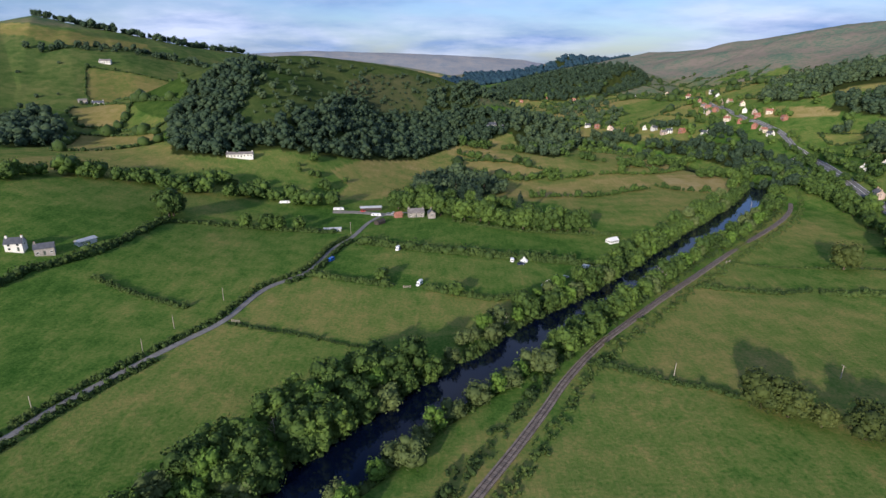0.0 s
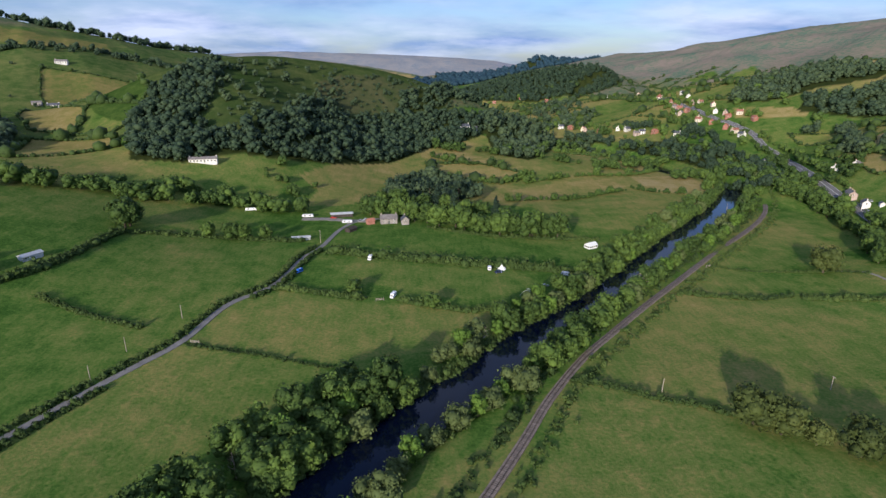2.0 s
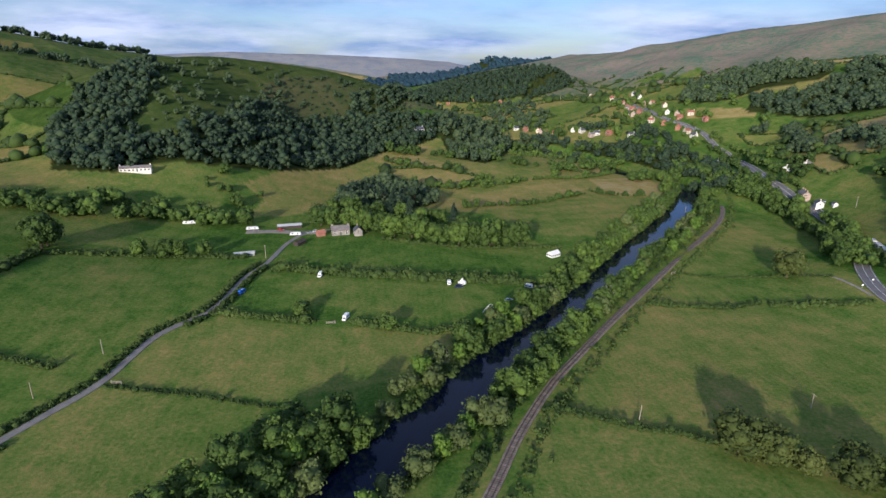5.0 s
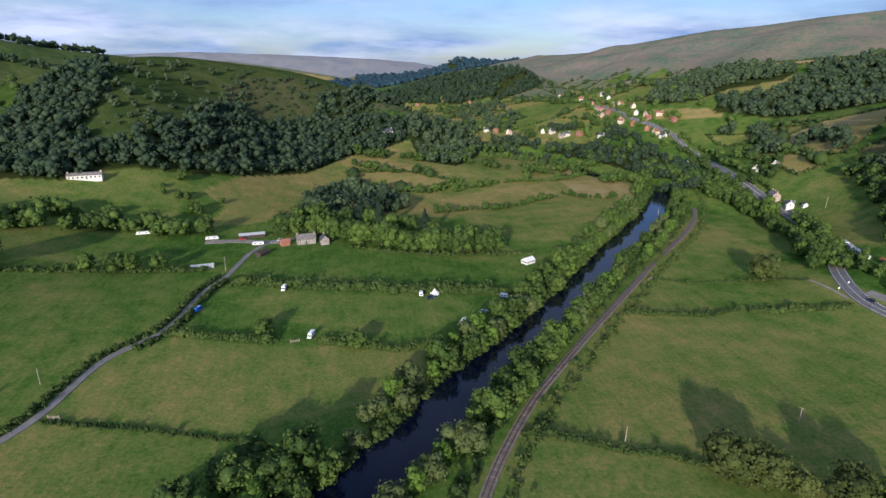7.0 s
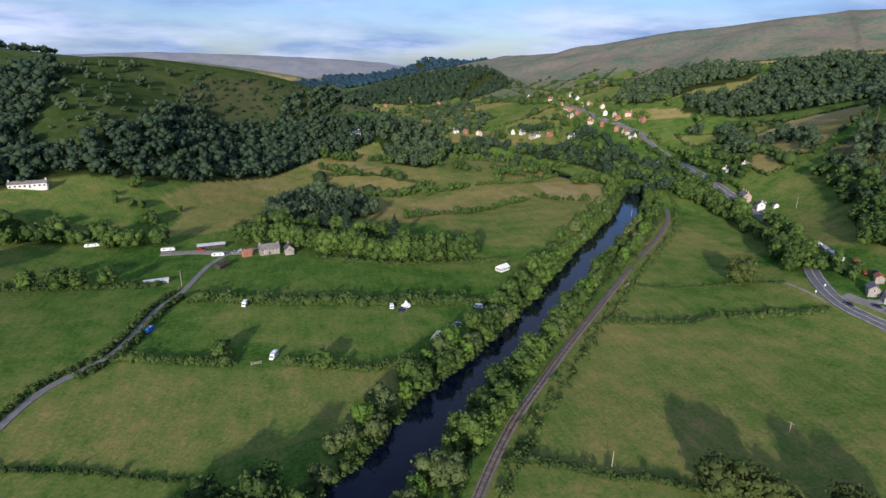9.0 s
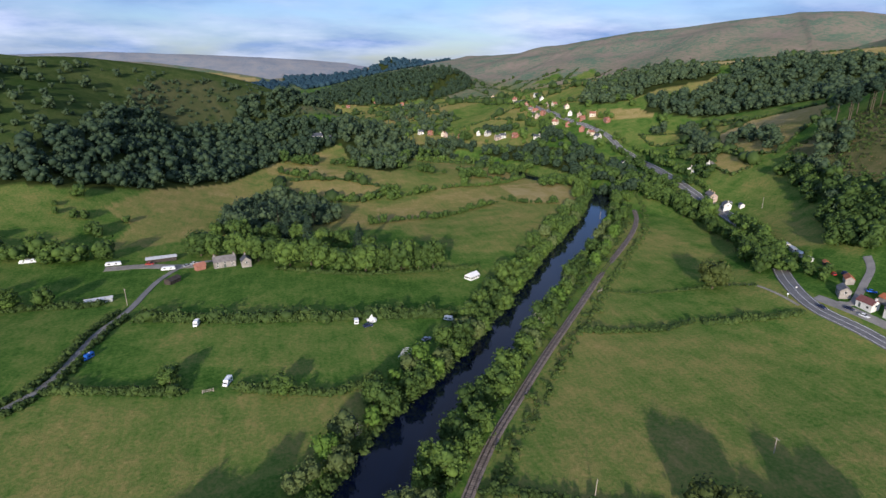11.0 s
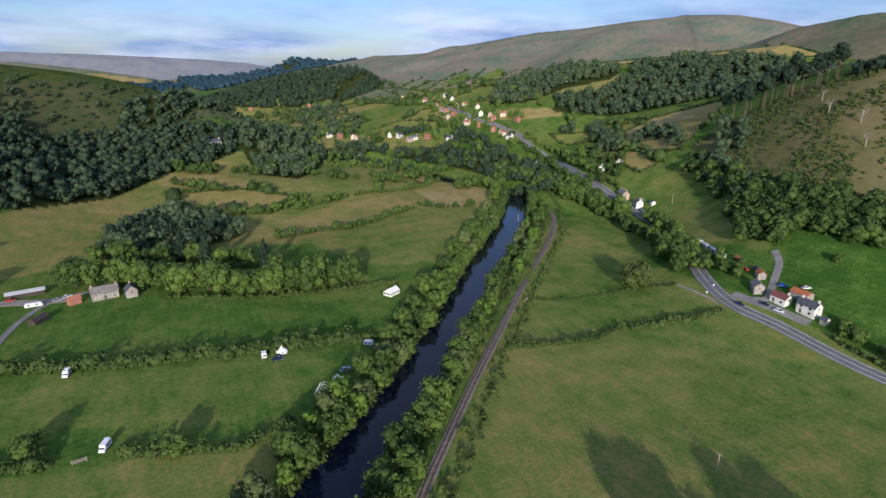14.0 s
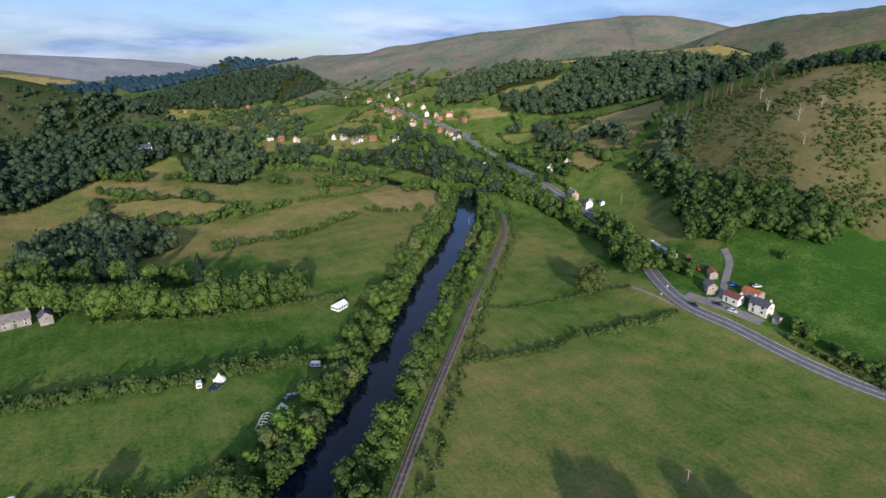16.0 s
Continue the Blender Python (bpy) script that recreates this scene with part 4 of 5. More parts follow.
def scatter(name, places, kinds, leaf, label, category, kind="stuff", squash=1.0):
    """Many alike clumps in one mesh: places are (x, y, size)."""
    rs = np.random.RandomState(len(places) + 3)
    vs, fs, n = [], [], 0
    p = np.array(places, float)
    if len(p) == 0:
        return None
    zs = land(p[:, 0], p[:, 1])
    for (x, y, s), z in zip(p, zs):
        v, f = kinds[rs.randint(len(kinds))]
        a = rs.uniform(0, 6.28)
        c, d = math.cos(a) * s, math.sin(a) * s
        q = np.empty_like(v)
        q[:, 0], q[:, 1] = v[:, 0] * c - v[:, 1] * d + x, v[:, 0] * d + v[:, 1] * c + y
        q[:, 2] = v[:, 2] * s * squash * rs.uniform(0.85, 1.15) + z
        vs.append(q)
        fs.append(f + n)
        n += len(v)
    return tagged(new(name, tri_mesh(name, np.concatenate(vs), np.concatenate(fs), leaf)), label, category, "", kind)


MID_TREES = [broad_crown(100 + i, 9, 11, 0.3, 9, BALL_COARSE, 19, 0.80) for i in range(5)]
FAR_TREES = [broad_crown(120 + i, 9, 8 + 1.1 * i, -0.5, 8, BALL_COARSE, 13, 0.85) for i in range(5)]
FAR_SPIRES = [spire_crown(130 + i, 6, 15, 0.5, 5, 8, 1.0) for i in range(3)]
SHRUBS = [broad_crown(140 + i, 2.7, 2.2, -0.5, 2, BALL_COARSE, 22, 0.40) for i in range(5)]
FAR_BUSHES = [broad_crown(150 + i, 9, 9, -0.5, 1, BALL_COARSE, 8, 1.6) for i in range(5)]
wood_random = np.random.RandomState(11)


def fill(outline, spacing, sizes, thin=0.0):
    xs, ys = zip(*outline)
    gx, gy = np.meshgrid(np.arange(min(xs), max(xs), spacing), np.arange(min(ys), max(ys), spacing))
    x = gx.ravel() + wood_random.uniform(-.45, .45, gx.size) * spacing
    y = gy.ravel() + wood_random.uniform(-.45, .45, gx.size) * spacing
    keep = inside(x, y, outline) & (wood_random.uniform(size=gx.size) >= thin)
    for field, _ in TONES:
        keep &= ~inside(x, y, field)
    return [(a, b, wood_random.uniform(*sizes)) for a, b in zip(x[keep], y[keep])]


def along(points, spacing, sizes, jitter, skip=0.0, rows=1):
    out = []
    for x, y in smooth_path(points, spacing):
        for _ in range(rows):
            if wood_random.uniform() >= skip:
                out.append((x + wood_random.uniform(-jitter, jitter), y + wood_random.uniform(-jitter, jitter), wood_random.uniform(*sizes)))
    return out


scatter("hill_wood", fill(WOOD_HILL, 7.2, (0.6, 1.15), 0.06), FAR_TREES, LEAF_FAR, "dense mixed wood covering the lower hill", "wood")
scatter("valley_wood", fill(WOOD_VALLEY, 9.5, (0.7, 1.3), 0.3), FAR_TREES + FAR_SPIRES[:1], LEAF_FAR, "mixed wood on the valley floor", "wood")
scatter("slope_wood", fill(WOOD_RIGHT_LOW, 9, (0.6, 1.2), 0.1), FAR_TREES, LEAF_FAR, "wood on the lower east slope", "wood")
scatter("upper_wood", fill(WOOD_RIGHT_TOP, 9, (0.6, 1.2), 0.1), FAR_TREES, LEAF_FAR, "wood on the upper east slope", "wood")
scatter("far_wood", fill(WOOD_FAR, 11, (0.8, 1.3), 0.05), FAR_TREES, LEAF_FAR, "distant wood over a rounded hill", "wood")
scatter("upland_wood", fill(WOOD_UPLAND_A, 9, (0.8, 1.3)) + along([(-742, 1068), (-652, 1113), (-592, 1157), (-533, 1218), (-480, 1340)], 7, (0.7, 1.3), 14, 0.35, 3) + along([(-640, 900), (-560, 960), (-480, 1010), (-400, 1040)], 9, (0.5, 1.1), 12, 0.3, 3) + fill(UP_DARK, 30, (0.3, 0.8), 0.6), FAR_TREES, LEAF_FAR, "dark woods on the western upland", "wood")
scatter("village_wood", fill(WOOD_VILLAGE, 12, (0.6, 1.1), 0.45), FAR_TREES, LEAF_BROAD, "trees below the village", "wood")
scatter("foot_wood", fill(WOOD_HILLFOOT, 9, (0.7, 1.1), 0.05), FAR_TREES, LEAF_FAR, "wood at the foot of the hill", "wood")
scatter("brook_trees", along(BROOK_W, 6, (0.7, 1.15), 5, 0.1, 2) + along(BROOK_W2, 8, (0.6, 1.0), 6, 0.3, 1), MID_TREES, LEAF_BROAD, "line of trees along a brook", "trees")
scatter("valley_trees", along(VALLEY_TREES_A, 6, (0.7, 1.1), 7, 0.1, 2) + along(VALLEY_TREES_B, 8, (0.5, 1.1), 7, 0.3, 2) + along(VALLEY_TREES_C, 9, (0.5, 1.1), 9, 0.35, 2),
        MID_TREES, LEAF_BROAD, "broken lines of trees between valley fields", "trees")
scatter("roadside_trees", along(ROAD_TREES_B, 6, (0.6, 1.0), 6, 0.1, 2), MID_TREES, LEAF_BROAD, "trees between the railway and the road", "trees")
scatter("slope_trees", along(RIGHT_TREES_A, 6, (0.6, 1.0), 7, 0.1, 3) + along(RIGHT_TREES_B, 6, (0.7, 1.1), 7, 0.1, 3) + along(RIGHT_TREES_C, 6, (0.6, 1.1), 9, 0.1, 4),
        MID_TREES, LEAF_BROAD, "wooded foot of the felled slope", "trees")
scatter("ridge_trees", along(PINE_TOP, 6, (0.5, 0.9), 6, 0.2, 3), MID_TREES, LEAF_DARK, "dark trees along the ridge", "trees")
scatter("felled_scrub", [(x, y, s) for x, y, s in fill(FELLED, 1.9, (0.12, 0.80), 0.05)
                         if math.sin(x / 9 + 1.7 * math.sin(y / 13)) + math.sin(y / 8 + 2 * math.sin(x / 17)) + wood_random.uniform(-1.3, 1.3) > -0.2], SHRUBS, HEDGE_LEAF, "scrub and brash on the felled slope", "scrub")
scatter("felled_brash", [(x, y, s) for x, y, s in fill(FELLED, 3.4, (0.12, 0.40), 0.2) if math.sin(x / 14 + y / 9) + wood_random.uniform(-1, 1) > 0.3], SHRUBS, BRASH,
        "dry brown brash heaps left on the felled slope", "brash", squash=0.5)

# hedges of the near fields
HEDGES = [(HEDGE_FIELD_A, .8), (HEDGE_FIELD_A2, .7), (HEDGE_FIELD_A3, .8), (HEDGE_FIELD_A4, .8), (HEDGE_LONE_TREE, .45), (HEDGE_BANK, .7), (HEDGE_WALL, .42),
          (HEDGE_CAMP_S, 1.0), (HEDGE_CAMP_S2, .9), (HEDGE_CAMP_N, 1.5), (HEDGE_WEST, .7), (HEDGE_NW, 1.2), (HEDGE_N, 0.9), (HEDGE_MARQUEE, .7),
          (HEDGE_INN, .7)]
for line, s in HEDGES:
    scatter("hedge", along(line, 1.0, (0.45 * s, 1.0 * s), 0.8, 0.05, 3) + along(line, 3.2, (0.9 * s, 1.7 * s), 0.8, 0.3, 1), SHRUBS, HEDGE_LEAF, "dense green field hedge", "hedge", "")


for line in (HEDGE_MID_A, HEDGE_MID_B, HEDGE_MID_C, HEDGE_MID_D, HEDGE_MID_E, HEDGE_MID_F):
    scatter("hedgerow", along(line, 2.6, (0.20, 0.42), 1.3, 0.08, 1) + along(line, 9, (0.45, 0.85), 2.5, 0.35, 1), MID_TREES, LEAF_BROAD,
            "overgrown hedgerow with small trees between pastures", "hedge", "")


for outline in (SLOPE_TAN, SLOPE_GREEN, UP_MEADOW, UP_BROWN, UP_GREEN, UP_STUBBLE, SHEEP_A, GLADE_A, GLADE_B, CREST_TAN, SLOPE_PASTURE):
    closed = [(a[0] + (b[0] - a[0]) * s, a[1] + (b[1] - a[1]) * s, wood_random.uniform(0.16, 0.32) if wood_random.uniform() > 0.06 else wood_random.uniform(0.5, 0.9))
              for a, b in zip(outline, outline[1:] + outline[:1]) for s in np.arange(0, 1, 2.4 / math.hypot(b[0] - a[0], b[1] - a[1]))]
    scatter("field_hedge", closed, FAR_BUSHES, HEDGE_LEAF, "thin dark hedge round an upland field", "hedge", "")


def offset_line(line, off):
    t = np.gradient(line, axis=0)
    t /= np.linalg.norm(t, axis=1)[:, None]
    return line + np.c_[-t[:, 1], t[:, 0]] * off


for off in (3.3, -3.1):
    side_line = offset_line(lane_line, off)
    keep = [tuple(p) for p in side_line if p[1] < (330 if off > 0 else 184) or (off < 0 and 255 < p[1] < 322)]
    places = [(x + wood_random.uniform(-.9, .9), y + wood_random.uniform(-.9, .9), wood_random.uniform(.5, .9)) for x, y in keep for _ in range(7)]
    scatter("hedge", places, SHRUBS, HEDGE_LEAF, "trimmed hedge along the country lane", "hedge", "")
# growth beside the railway
verge = [tuple(p) for p in offset_line(rail_line, -6.6) if 90 < p[1] < 520]
scatter("railside_scrub", [(x + wood_random.normal(0, 1.7), y + wood_random.normal(0, 1.7), wood_random.uniform(.15, .5) + .5 * wood_random.uniform() ** 4) for x, y in verge for _ in range(4)],
        SHRUBS, HEDGE_LEAF, "brambles along the railway fence", "scrub")
verge = [tuple(p) for p in offset_line(rail_line, 7.0) if 90 < p[1] < 520]
scatter("railside_scrub", [(x + wood_random.uniform(-1.8, 1.8), y + wood_random.normal(0, 2.2), wood_random.uniform(.15, .5) + .8 * wood_random.uniform() ** 4) for x, y in verge for _ in range(4)],
        SHRUBS, HEDGE_LEAF, "brambles along the railway fence", "scrub")
# far hedges
far_places = []
for gx, gy, tones, (cx, cy), reach in PATCHES:
    for i in range(gx.shape[0]):
        for j in range(gx.shape[1]):
            for di, dj in ((1, 0), (0, 1)):
                if i + di < gx.shape[0] and j + dj < gx.shape[1]:
                    ax, ay, bx, by = gx[i, j], gy[i, j], gx[i + di, j + dj], gy[i + di, j + dj]
                    if math.hypot(ax - cx, ay - cy) < reach and ay > 560 - 0.3 * abs(ax) and wood_random.uniform() < 0.85 and ((ax + 130) / 210) ** 2 + ((ay - 690) / 200) ** 2 > 1:
                        for s in np.arange(0, 1, 4.5 / math.hypot(bx - ax, by - ay)):
                            big = wood_random.uniform() < 0.12
                            far_places.append((ax + (bx - ax) * s + wood_random.uniform(-1, 1), ay + (by - ay) * s + wood_random.uniform(-1, 1),
                                               wood_random.uniform(0.6, 1.1) if big else wood_random.uniform(0.22, 0.38)))
scatter("far_hedges", far_places, FAR_BUSHES, HEDGE_LEAF, "distant hedges and hedgerow trees between small fields", "hedges")
scatter("valley_copse", fill(COPSE_A, 10, (0.5, 1.1), 0.35), MID_TREES, LEAF_FAR, "scattered trees round the river's bend", "trees")
scatter("hill_copse", fill(COPSE_B, 15, (0.7, 1.2), 0.4), FAR_TREES, LEAF_FAR, "trees at the hill's far foot", "trees")
scatter("garden_trees", fill(COPSE_C, 13, (0.5, 0.9), 0.45), MID_TREES, LEAF_BROAD, "garden trees round the bungalows", "trees")
scatter("slope_copse", fill(COPSE_D, 9, (0.6, 1.1), 0.15) + along(SLOPE_TREES, 10, (0.7, 1.1), 9, 0.2, 3), MID_TREES, LEAF_FAR, "copse at the edge of the felled slope", "trees")
scatter("parkland_trees", fill(COPSE_E, 20, (0.7, 1.1), 0.4), FAR_TREES, LEAF_BROAD, "scattered parkland trees on the slope", "trees")
scatter("pasture_bushes", fill(COPSE_F, 11, (0.4, 0.9), 0.5), MID_TREES, LEAF_BROAD, "thorn bushes in the rough pasture", "bushes")
scatter("garden_bushes", fill(COPSE_G, 5, (0.25, 0.6), 0.3) + fill(COPSE_H, 6, (0.3, 0.65), 0.45) + fill(COPSE_I, 7, (0.3, 0.8), 0.4), MID_TREES, LEAF_BROAD, "garden shrubs and small trees round the cottages", "bushes")
scatter("hilltop_bushes", fill(HILLTOP, 11, (0.25, 0.85), 0.5), FAR_TREES, LEAF_FAR, "gorse and thorn bushes on the open hill top", "bushes")
scatter("roadside_trees", along(ROAD_TREES_C, 5, (0.55, 0.85), 4, 0.1, 2), MID_TREES, LEAF_BROAD, "trees along the main road verge", "trees")
for (x, y), s in zip(EAST_BIG[:2], (1.0, 0.95)):
    plant("broad3", x, y, s, "trees on the east bank")
for off in (8.5, -9.0):
    verge_line = offset_line(smooth_path(MAIN_ROAD[8:13], 7), off)
    scatter("roadside_trees", [(x + wood_random.normal(0, 1.5), y + wood_random.normal(0, 1.5), wood_random.uniform(.35, .85)) for x, y in verge_line if wood_random.uniform() < 0.75],
            MID_TREES, LEAF_BROAD, "garden hedges and trees along the village road", "trees")
# growth on the river's edges
for side, low in ((1, 11.6), (-1, 11.8)):
    edge = [tuple(p) for p in offset_line(smooth_path(RIVER, 1.6), side * low) if 70 < p[1] < 530]
    scatter("bank_scrub", [(x + wood_random.normal(0, .9), y + wood_random.normal(0, .9), wood_random.uniform(.5, 1.35)) for x, y in edge for _ in range(2)],
            SHRUBS, HEDGE_LEAF, "overhanging scrub along the river's edge", "scrub")
scatter("notch_wood", fill(WOOD_NOTCH, 17, (1.1, 1.7), 0.03), FAR_BUSHES, LEAF_HAZE_BLUE, "dark conifer plantation on a far hill", "wood")
scatter("moor_wood", fill(WOOD_MOOR, 15, (1.1, 1.7), 0.05), FAR_BUSHES, LEAF_HAZE_BLUE, "distant plantation below the moor", "wood")
scatter("slope_wood_foot", fill(WOOD_SLOPE, 7.5, (0.65, 1.1), 0.08), MID_TREES, LEAF_BROAD, "dense wood between the felled slope and pasture", "wood")
scatter("flank_bushes", fill(HILL_FLANK, 7, (0.12, 0.50), 0.3), FAR_TREES, LEAF_FAR, "gorse and thorn scrub on the hill's flank", "bushes")
scatter("farm_copse", fill(COPSE_MID, 7.5, (0.6, 1.15), 0.25), MID_TREES, LEAF_FAR, "mixed trees round the hidden house", "trees")
scatter("pasture_clump", fill(COPSE_PASTURE, 6, (0.4, 0.8), 0.2), MID_TREES, LEAF_BROAD, "clump of thorn trees in the pasture", "trees")

# ---- building materials ----
WHITEWASH = spread("whitewashed_render", (0.60, 0.58, 0.53), (0.80, 0.78, 0.73), 0.8, 0.85, 0, 0.2, 0.02, (0.50, 0.47, 0.42))
CREAM = spread("cream_render", (0.56, 0.48, 0.37), (0.72, 0.63, 0.50), 0.8, 0.85)
PINK = spread("pinkish_stone", (0.36, 0.27, 0.22), (0.55, 0.43, 0.36), 1.2, 0.9, 0, 0.5, 0.04)
STONE = spread("grey_fieldstone", (0.20, 0.18, 0.16), (0.40, 0.37, 0.33), 1.6, 0.95, 0, 0.7, 0.06)
BRICK = spread("red_brick", (0.26, 0.11, 0.08), (0.42, 0.20, 0.14), 1.8, 0.9, 0, 0.5, 0.03)
SLATE = spread("slate_roof", (0.055, 0.06, 0.075), (0.12, 0.125, 0.14), 1.5, 0.6, 0, 0.5, 0.04)
GREY_TILE = spread("weathered_tile_roof", (0.14, 0.125, 0.12), (0.27, 0.25, 0.235), 1.5, 0.8, 0, 0.5, 0.04)
RED_TILE = spread("clay_tile_roof", (0.26, 0.10, 0.07), (0.42, 0.19, 0.13), 1.5, 0.8, 0, 0.5, 0.04)
RUST = spread("rusty_iron_roof", (0.33, 0.09, 0.035), (0.55, 0.20, 0.08), 1.0, 0.7, 0.1, 0.4, 0.03, (0.30, 0.22, 0.18))
MAROON = spread("maroon_roof", (0.13, 0.05, 0.045), (0.22, 0.09, 0.08), 1.4, 0.7, 0, 0.4, 0.03)
TIN = spread("corrugated_tin", (0.42, 0.43, 0.44), (0.62, 0.63, 0.64), 1.0, 0.5, 0.3)
DARK_TIMBER = spread("dark_timber", (0.035, 0.028, 0.024), (0.085, 0.07, 0.06), 2.0, 0.85)
POLE_WOOD = spread("pole_wood", (0.24, 0.20, 0.16), (0.40, 0.35, 0.28), 3.0, 0.85)
CANVAS = spread("white_canvas", (0.74, 0.74, 0.73), (0.86, 0.86, 0.84), 0.6, 0.7)
PAINT_WHITE = spread("white_vehicle_paint", (0.70, 0.71, 0.72), (0.82, 0.83, 0.84), 0.5, 0.3)
PAINT_BLUE = spread("blue_vehicle_paint", (0.02, 0.10, 0.42), (0.04, 0.16, 0.58), 0.5, 0.3)
PAINT_NAVY = spread("navy_vehicle_paint", (0.012, 0.02, 0.07), (0.03, 0.045, 0.12), 0.5, 0.3)
PAINT_RED = spread("red_vehicle_paint", (0.35, 0.03, 0.02), (0.5, 0.06, 0.04), 0.5, 0.3)
PAINT_SILVER = spread("silver_vehicle_paint", (0.40, 0.42, 0.45), (0.55, 0.57, 0.60), 0.5, 0.3, 0.3)
RUBBER = spread("rubber", (0.015, 0.015, 0.016), (0.035, 0.035, 0.036), 3, 0.85)
CLAY_POT = spread("chimney_clay", (0.35, 0.16, 0.09), (0.48, 0.24, 0.15), 3, 0.85)
FRAME_WHITE = spread("window_frame_paint", (0.68, 0.68, 0.66), (0.80, 0.80, 0.78), 2, 0.5)
DOOR_PAINT = spread("door_paint", (0.05, 0.07, 0.06), (0.11, 0.13, 0.11), 2, 0.5)


def glass_material():
    m, n, l, b = material("window_glass", 0.08)
    b.inputs["Base Color"].default_value = (0.015, 0.018, 0.022, 1)
    b.inputs["Specular IOR Level"].default_value = 0.6
    return m


GLASS = glass_material()


def box_into(bm, x0, x1, y0, y1, z0, z1):
    v = [bm.verts.new(p) for p in ((x0, y0, z0), (x1, y0, z0), (x1, y1, z0), (x0, y1, z0), (x0, y0, z1), (x1, y0, z1), (x1, y1, z1), (x0, y1, z1))]
    for f in ((3, 2, 1, 0), (4, 5, 6, 7), (0, 1, 5, 4), (1, 2, 6, 5), (2, 3, 7, 6), (3, 0, 4, 7)):
        bm.faces.new([v[i] for i in f])


def box(name, parent, mat, x0, x1, y0, y1, z0, z1, bevel=0.0, label=""):
    bm = bmesh.new()
    box_into(bm, x0, x1, y0, y1, z0, z1)
    if bevel:
        bmesh.ops.bevel(bm, geom=bm.edges[:], offset=bevel, segments=2, affect="EDGES")
    return part(name, bm, mat, parent, label)


def house(x, y, heading, length, width, eaves, rise, wall, roof, label, storeys=2, chimneys=1, name="house", category="house", group="", bays=0, dz=0.0, windows=True):
    """A gabled building: its ridge runs along the heading (degrees right of north)."""
    z = float(land(np.array([x]), np.array([y]))[0]) + dz
    length, width, eaves, rise = length * 0.68, width * 0.74, eaves * 0.80, rise * 0.82
    root = thing(name, pose(x, y, z, 0, 0, 90 - heading), label, category, group)
    a, b = length / 2, width / 2
    bm = bmesh.new()
    pts = [(-a, -b, -2), (a, -b, -2), (a, b, -2), (-a, b, -2), (-a, -b, eaves), (a, -b, eaves), (a, b, eaves), (-a, b, eaves), (-a, 0, eaves + rise), (a, 0, eaves + rise)]
    v = [bm.verts.new(p) for p in pts]
    for f in ((3, 2, 1, 0), (0, 1, 5, 4), (2, 3, 7, 6), (1, 2, 6, 9, 5), (3, 0, 4, 8, 7)):
        bm.faces.new([v[i] for i in f])
    part("wall", bm, wall, root)
    over, th = 0.35, 0.16
    slope = rise / b
    for side in (-1, 1):
        bm = bmesh.new()
        c = []
        for up in (0.02, th):
            for px in (-a - over, a + over):
                c.append(bm.verts.new((px, side * (b + over), eaves - over * slope + up)))
                c.append(bm.verts.new((px, 0, eaves + rise + up)))
        for f in ((0, 1, 3, 2), (4, 6, 7, 5), (0, 2, 6, 4), (1, 5, 7, 3), (0, 4, 5, 1), (2, 3, 7, 6)):
            bm.faces.new([c[i] for i in f])
        bmesh.ops.recalc_face_normals(bm, faces=bm.faces[:])
        part("roof", bm, roof, root)
    for k in range(chimneys):
        cx = (-a + 0.5) if k == 0 else (a - 0.5 if k == 1 else 0.0)
        stack = box("chimney", root, wall if wall is not STONE else STONE, cx - 0.42, cx + 0.42, -0.35, 0.35, eaves + rise - 0.6, eaves + rise + 1.0)
        for py in (-0.16, 0.16):
            box("chimney_pot", stack, CLAY_POT, cx - 0.1, cx + 0.1, py - 0.1, py + 0.1, eaves + rise + 1.0, eaves + rise + 1.35)
    if windows:
        n = bays or max(2, int(length / 3.0))
        for s in range(storeys):
            wz = 0.75 + s * (eaves / max(1, storeys)) * 0.98
            for i in range(n):
                wx = -a + length * (i + 0.5) / n
                for side in (-1, 1):
                    if s == 0 and i == n // 2:
                        lo, hi = sorted((side * (b - 0.05), side * (b + 0.05)))
                        box("door", root, DOOR_PAINT, wx - 0.5, wx + 0.5, lo, hi, 0.0, 2.05)
                        continue
                    lo, hi = sorted((side * (b - 0.05), side * (b + 0.06)))
                    fr = box("window", root, FRAME_WHITE if wall is not WHITEWASH else DOOR_PAINT, wx - 0.55, wx + 0.55, lo, hi, wz, wz + 1.0)
                    lo, hi = sorted((side * (b + 0.02), side * (b + 0.075)))
                    box("pane", fr, GLASS, wx - 0.45, wx + 0.45, lo, hi, wz + 0.1, wz + 0.9)
        for end in (-1, 1):
            lo, hi = sorted((end * (a - 0.05), end * (a + 0.06)))
            fr = box("window", root, FRAME_WHITE, lo, hi, -0.5, 0.5, eaves - 1.3, eaves - 0.15)
            lo, hi = sorted((end * (a + 0.02), end * (a + 0.075)))
            box("pane", fr, GLASS, lo, hi, -0.4, 0.4, eaves - 1.2, eaves - 0.25)
    return root


# cottages and inn by the main road
house(256.5, 231, 2, 12, 7.2, 5.2, 2.6, WHITEWASH, SLATE, "white two-storey roadside house with slate roof and cream gable", 2, 2)
house(255.5, 243.5, 2, 11, 6.2, 3.8, 2.2, WHITEWASH, MAROON, "low white house with maroon roof by the road", 1, 1)
house(264.5, 240, 4, 12, 6.5, 3.4, 1.6, STONE, RUST, "stone outbuilding under a rusty orange iron roof", 1, 0, "outbuilding", "barn", windows=False)
